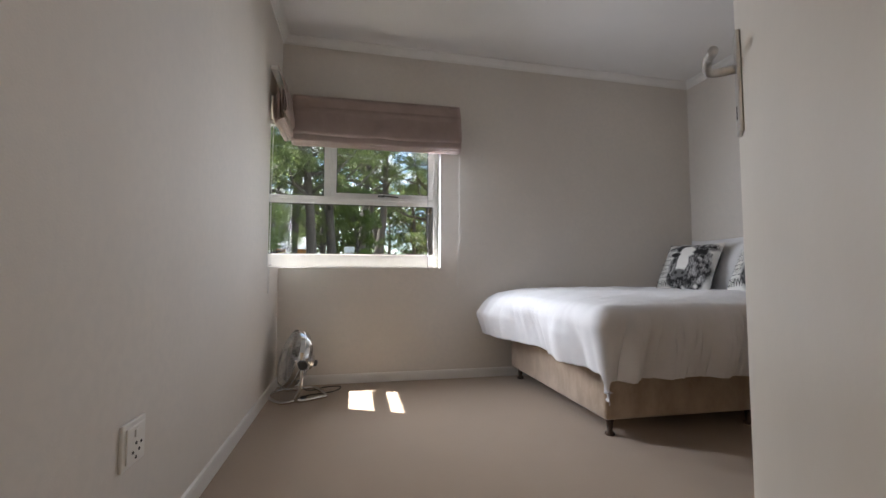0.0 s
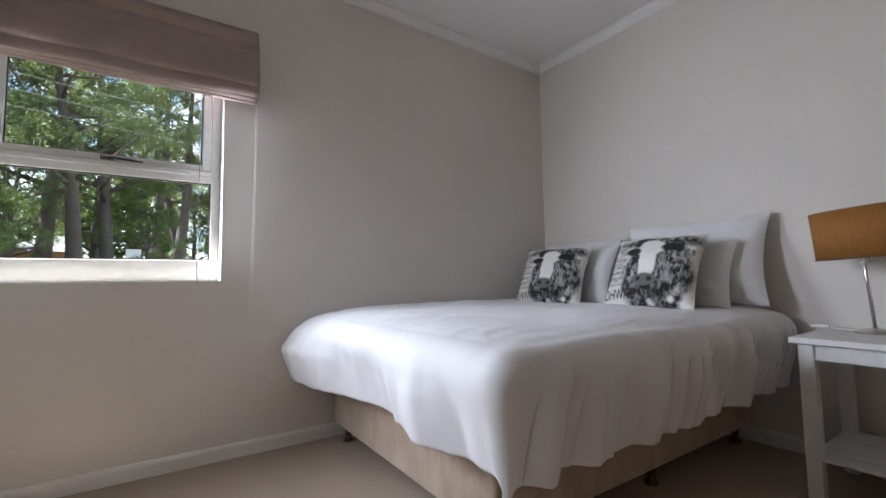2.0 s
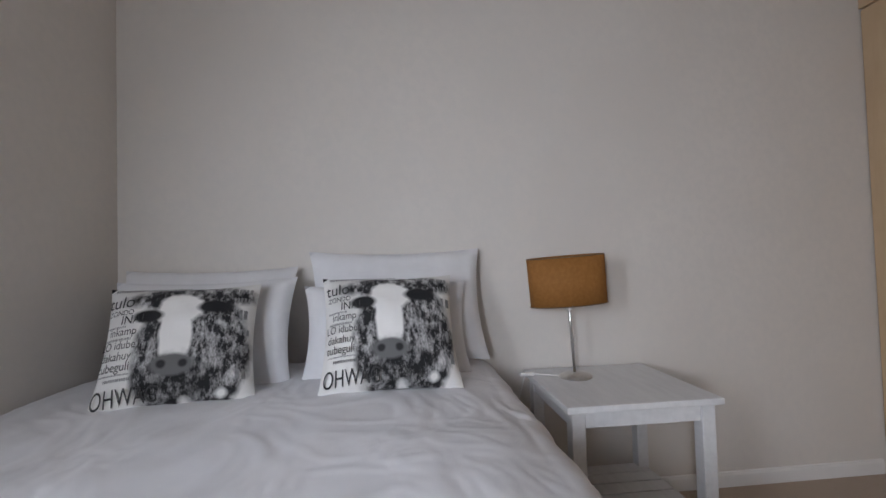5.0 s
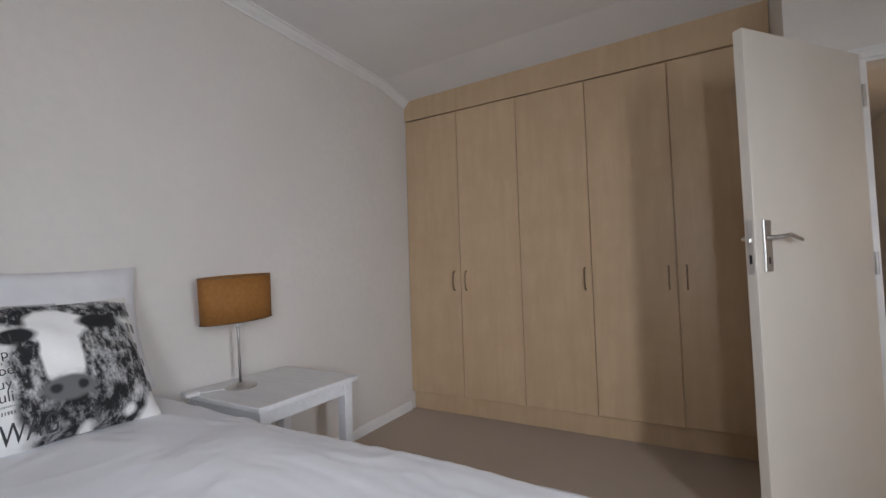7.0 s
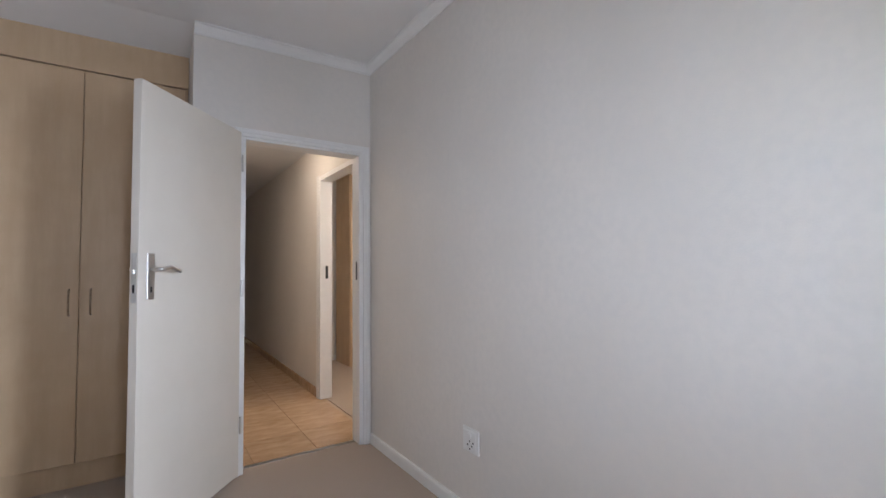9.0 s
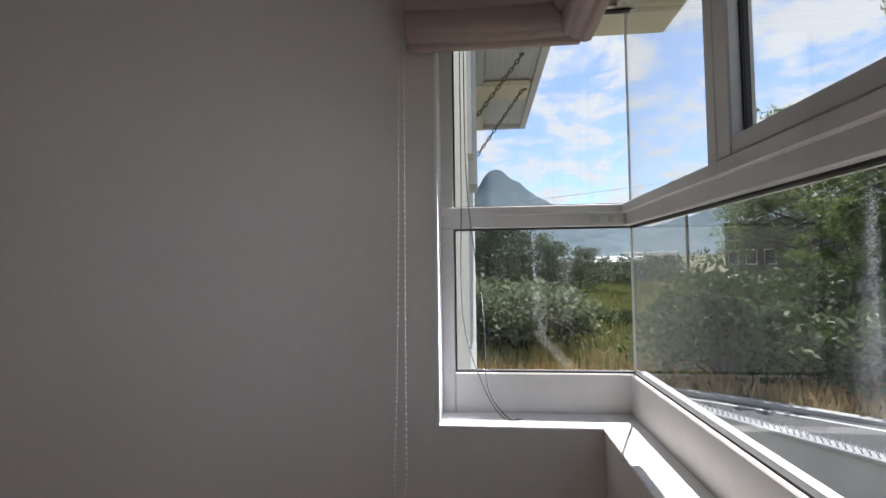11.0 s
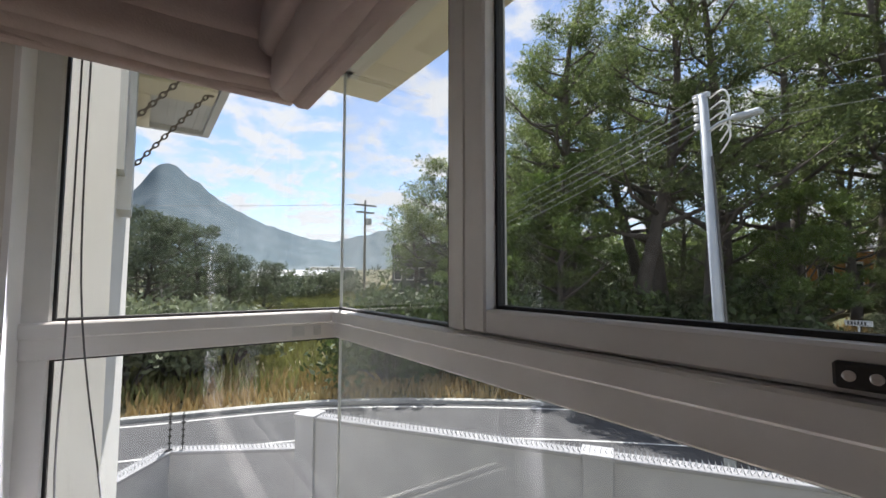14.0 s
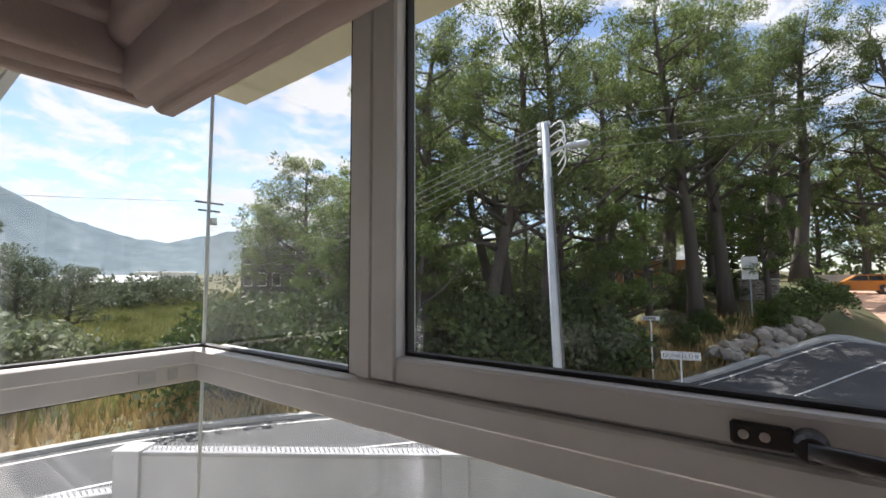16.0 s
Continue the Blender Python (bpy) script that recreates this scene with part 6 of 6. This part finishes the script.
def car(m):
    th = thing("car", "orange compact SUV parked on the driveway", "car", at=m)
    # side outline, nose to the left (-x)
    low = [(-2.05, 0.42), (-2.02, 0.80), (-1.75, 0.95), (-1.0, 1.05), (1.95, 1.08), (2.08, 0.92), (2.10, 0.45), (1.75, 0.28), (-1.75, 0.28)]
    bm = bmesh.new()
    rings = []
    for y, k in ((-0.86, 0.94), (-0.80, 1.0), (0.80, 1.0), (0.86, 0.94)):
        rings.append([bm.verts.new((x * (1 if k == 1 else 0.985), y, 0.28 + (z - 0.28) * k)) for x, z in low])
    for a_, b_ in zip(rings, rings[1:]):
        for k in range(len(low)):
            bm.faces.new((a_[k], a_[(k + 1) % len(low)], b_[(k + 1) % len(low)], b_[k]))
    bm.faces.new(rings[0])
    bm.faces.new(rings[-1])
    part("body", bm, M_CAR, th, smooth=False)
    cab = [(-1.15, 1.04), (-0.45, 1.52), (0.35, 1.60), (1.45, 1.56), (1.95, 1.07)]
    bm = bmesh.new()
    rings = [[bm.verts.new((x, y * (1 - 0.22 * (z - 1.04)), z)) for x, z in cab] for y in (-0.80, 0.80)]
    for k in range(len(cab)):
        bm.faces.new((rings[0][k], rings[0][(k + 1) % 5], rings[1][(k + 1) % 5], rings[1][k]))
    bm.faces.new(rings[0])
    bm.faces.new(rings[1])
    part("roof", bm, M_CAR, th)
    for x0, x1, x2, x3 in ((-0.92, 0.30, 0.24, -0.36), (0.36, 1.25, 1.15, 0.32), (1.32, 1.78, 1.42, 1.22)):
        for sy in (-1, 1):
            bm = bmesh.new()
            q = [bm.verts.new((x, sy * (0.803 * (1 - 0.22 * (z - 1.04)) + 0.006), z)) for x, z in ((x0, 1.10), (x1, 1.10), (x2, 1.50), (x3, 1.48))]
            bm.faces.new(q)
            part("side_window", bm, M_DARKGLASS, th)
    for x in (-1.28, 1.32):
        for sy in (-1, 1):
            bm = lathe(bmesh.new(), [(0.20, 0), (0.32, 0.0), (0.345, 0.03), (0.345, 0.17), (0.32, 0.20)], sides=24)
            bmesh.ops.transform(bm, verts=bm.verts, matrix=pose(x, sy * 0.90, 0.345, sy * 90, 0, 0))
            wl = part("wheel", bm, M_TYRE, th)
            bm = lathe(bmesh.new(), [(0.20, -0.006), (0.12, -0.012), (0.04, -0.012)], sides=12)
            bmesh.ops.transform(bm, verts=bm.verts, matrix=pose(x, sy * 0.90, 0.345, sy * 90, 0, 0))
            part("rim", bm, M_STEEL, wl)
            part("wheel_arch", boxes((x - 0.42, x + 0.42, min(sy * 0.862, sy * 0.868), max(sy * 0.862, sy * 0.868), 0.33, 0.74), bevel=0.002), M_TYRE, th)
    for sy in (-1, 1):
        part("tail_lamp", boxes((1.98, 2.10, min(sy * 0.62, sy * 0.84), max(sy * 0.62, sy * 0.84), 0.88, 1.05), bevel=0.02), M_TAIL, th)
    part("roof_rail", boxes((-0.3, 1.35, -0.70, -0.66, 1.57, 1.61), bevel=0.01), M_TYRE, th)
    return th


car(pose(7.15, 53.0, ground_z(7.15, 53.0) + 0.07, 0, 0, 4))


def far_house(name, m, w, d, h, wall, roof, label, cols, rows, rise=1.2):
    th = thing(name, label, "house", at=m)
    part("wall", boxes((-w / 2, w / 2, -d / 2, d / 2, -6, h)), wall, th)
    bm = bmesh.new()
    a = [bm.verts.new(p) for p in ((-w / 2 - 0.4, -d / 2 - 0.4, h), (w / 2 + 0.4, -d / 2 - 0.4, h), (w / 2 + 0.4, d / 2 + 0.4, h), (-w / 2 - 0.4, d / 2 + 0.4, h), (-w / 2, 0, h + rise), (w / 2, 0, h + rise))]
    for q in ((0, 1, 5, 4), (2, 3, 4, 5), (1, 2, 5), (3, 0, 4), (0, 3, 2, 1)):
        bm.faces.new([a[k] for k in q])
    part("roof", bm, roof, th)
    for i in range(cols):
        for j in range(rows):
            x = -w / 2 + w * (i + 0.5) / cols
            z = h * (j + 0.5) / rows
            ww, hh = w / cols * 0.3, h / rows * 0.32
            wn = part("window", boxes((x - ww, x + ww, -d / 2 - 0.06, -d / 2 + 0.02, z - hh, z + hh), bevel=0.02), M_TRIM, th)
            part("pane", boxes((x - ww * 0.88, x + ww * 0.88, -d / 2 - 0.075, -d / 2 - 0.06, z - hh * 0.86, z + hh * 0.86)), M_DARKGLASS, wn)
    return th


far_house("house", pose(-56.5, 40.5, 0.6, 0, 0, 38), 10, 7, 6.0, M_DARKHOUSE, M_DARKHOUSE, "dark grey timber-clad house among trees", 5, 2, 0.6)
far_house("white_house", pose(-88, 36.5, 1.0, 0, 0, 68), 9, 6, 2.6, M_HOUSEW, M_ROOF, "small white flat-roofed house beyond the field", 3, 1, 0.2)
far_house("shed", pose(-74, 24, 0.2, 0, 0, 72), 11, 7, 1.6, M_HOUSEW, M_ROOF, "long white shed with a pale metal roof", 2, 1, 1.0)
far_house("ochre_house", pose(-7.3, 44, -0.2, 0, 0, 8), 7, 7, 3.4, M_OCHRE, M_ROOF, "ochre walled house with grey roof behind trees", 5, 1, 1.4)
gw = setting("wall_drive", boxes((3.5, 34, 58.5, 58.8, -1.5, 2.1)), M_YARDW, "grey rendered wall behind the driveway")


def mountain():
    """A lion-headed peak with a long right shoulder, far off."""
    D = 1900.0
    prof = [(-0.60, 0.05), (-0.30, 0.08), (-0.16, 0.10), (-0.07, 0.125), (-0.028, 0.15), (-0.004, 0.184), (0.010, 0.206), (0.022, 0.221), (0.036, 0.226), (0.052, 0.221), (0.068, 0.206), (0.078, 0.197), (0.092, 0.193), (0.108, 0.172), (0.16, 0.142), (0.22, 0.112), (0.30, 0.088), (0.36, 0.080), (0.44, 0.100), (0.52, 0.118), (0.62, 0.11), (0.8, 0.07), (1.2, 0.05)]
    ang = np.linspace(-0.6, 1.2, 300)
    crest = np.interp(ang, [p[0] for p in prof], [p[1] for p in prof])
    v, f = [], []
    nr = 26
    for i, a in enumerate(ang):
        for j in range(nr):
            s = j / (nr - 1)
            r = D * (0.62 + 0.38 * s)
            rough = 0.0035 * noise.fractal(Vector((a * 40, s * 5, 0)), 1.0, 2.0, 5) + 0.012 * (s * (1 - s)) * noise.fractal(Vector((a * 22, s * 4, 3)), 1.0, 2.0, 5)
            e = crest[i] * (s ** 1.35) + rough * min(1, s * 3)
            v.append((-r * math.cos(a), r * math.sin(a), 1.5 + max(-0.004, e) * D))
    for i in range(len(ang) - 1):
        for j in range(nr - 1):
            f.append((i * nr + j, (i + 1) * nr + j, (i + 1) * nr + j + 1, i * nr + j + 1))
    tagged(raw("backdrop_mountain", v, f, M_MOUNT, smooth=True), "mountain peak beyond the suburb, tinted blue-grey for haze", "mountain", kind="structure")


mountain()

# ---------------------------------------------------------------- hall floor tiles
tile_mesh = mesh_of("tile", boxes((-0.1985, 0.1985, -0.1985, 0.1985, -0.006, 0.0), bevel=0.0015), M_TILE)
tile_narrow = mesh_of("tile", boxes((-0.1285, 0.128, -0.1985, 0.1985, -0.006, 0.0), bevel=0.0015), M_TILE)
for i in range(3):
    for j in range(12):
        x, y = HX - 0.03 + 0.2 + 0.4 * i, -0.105 - 0.2 - 0.4 * j
        o = new("tile", tile_mesh if i < 2 else tile_narrow)
        o.parent = hall_floor
        o.location = (x if i < 2 else 0.87, y, 0)
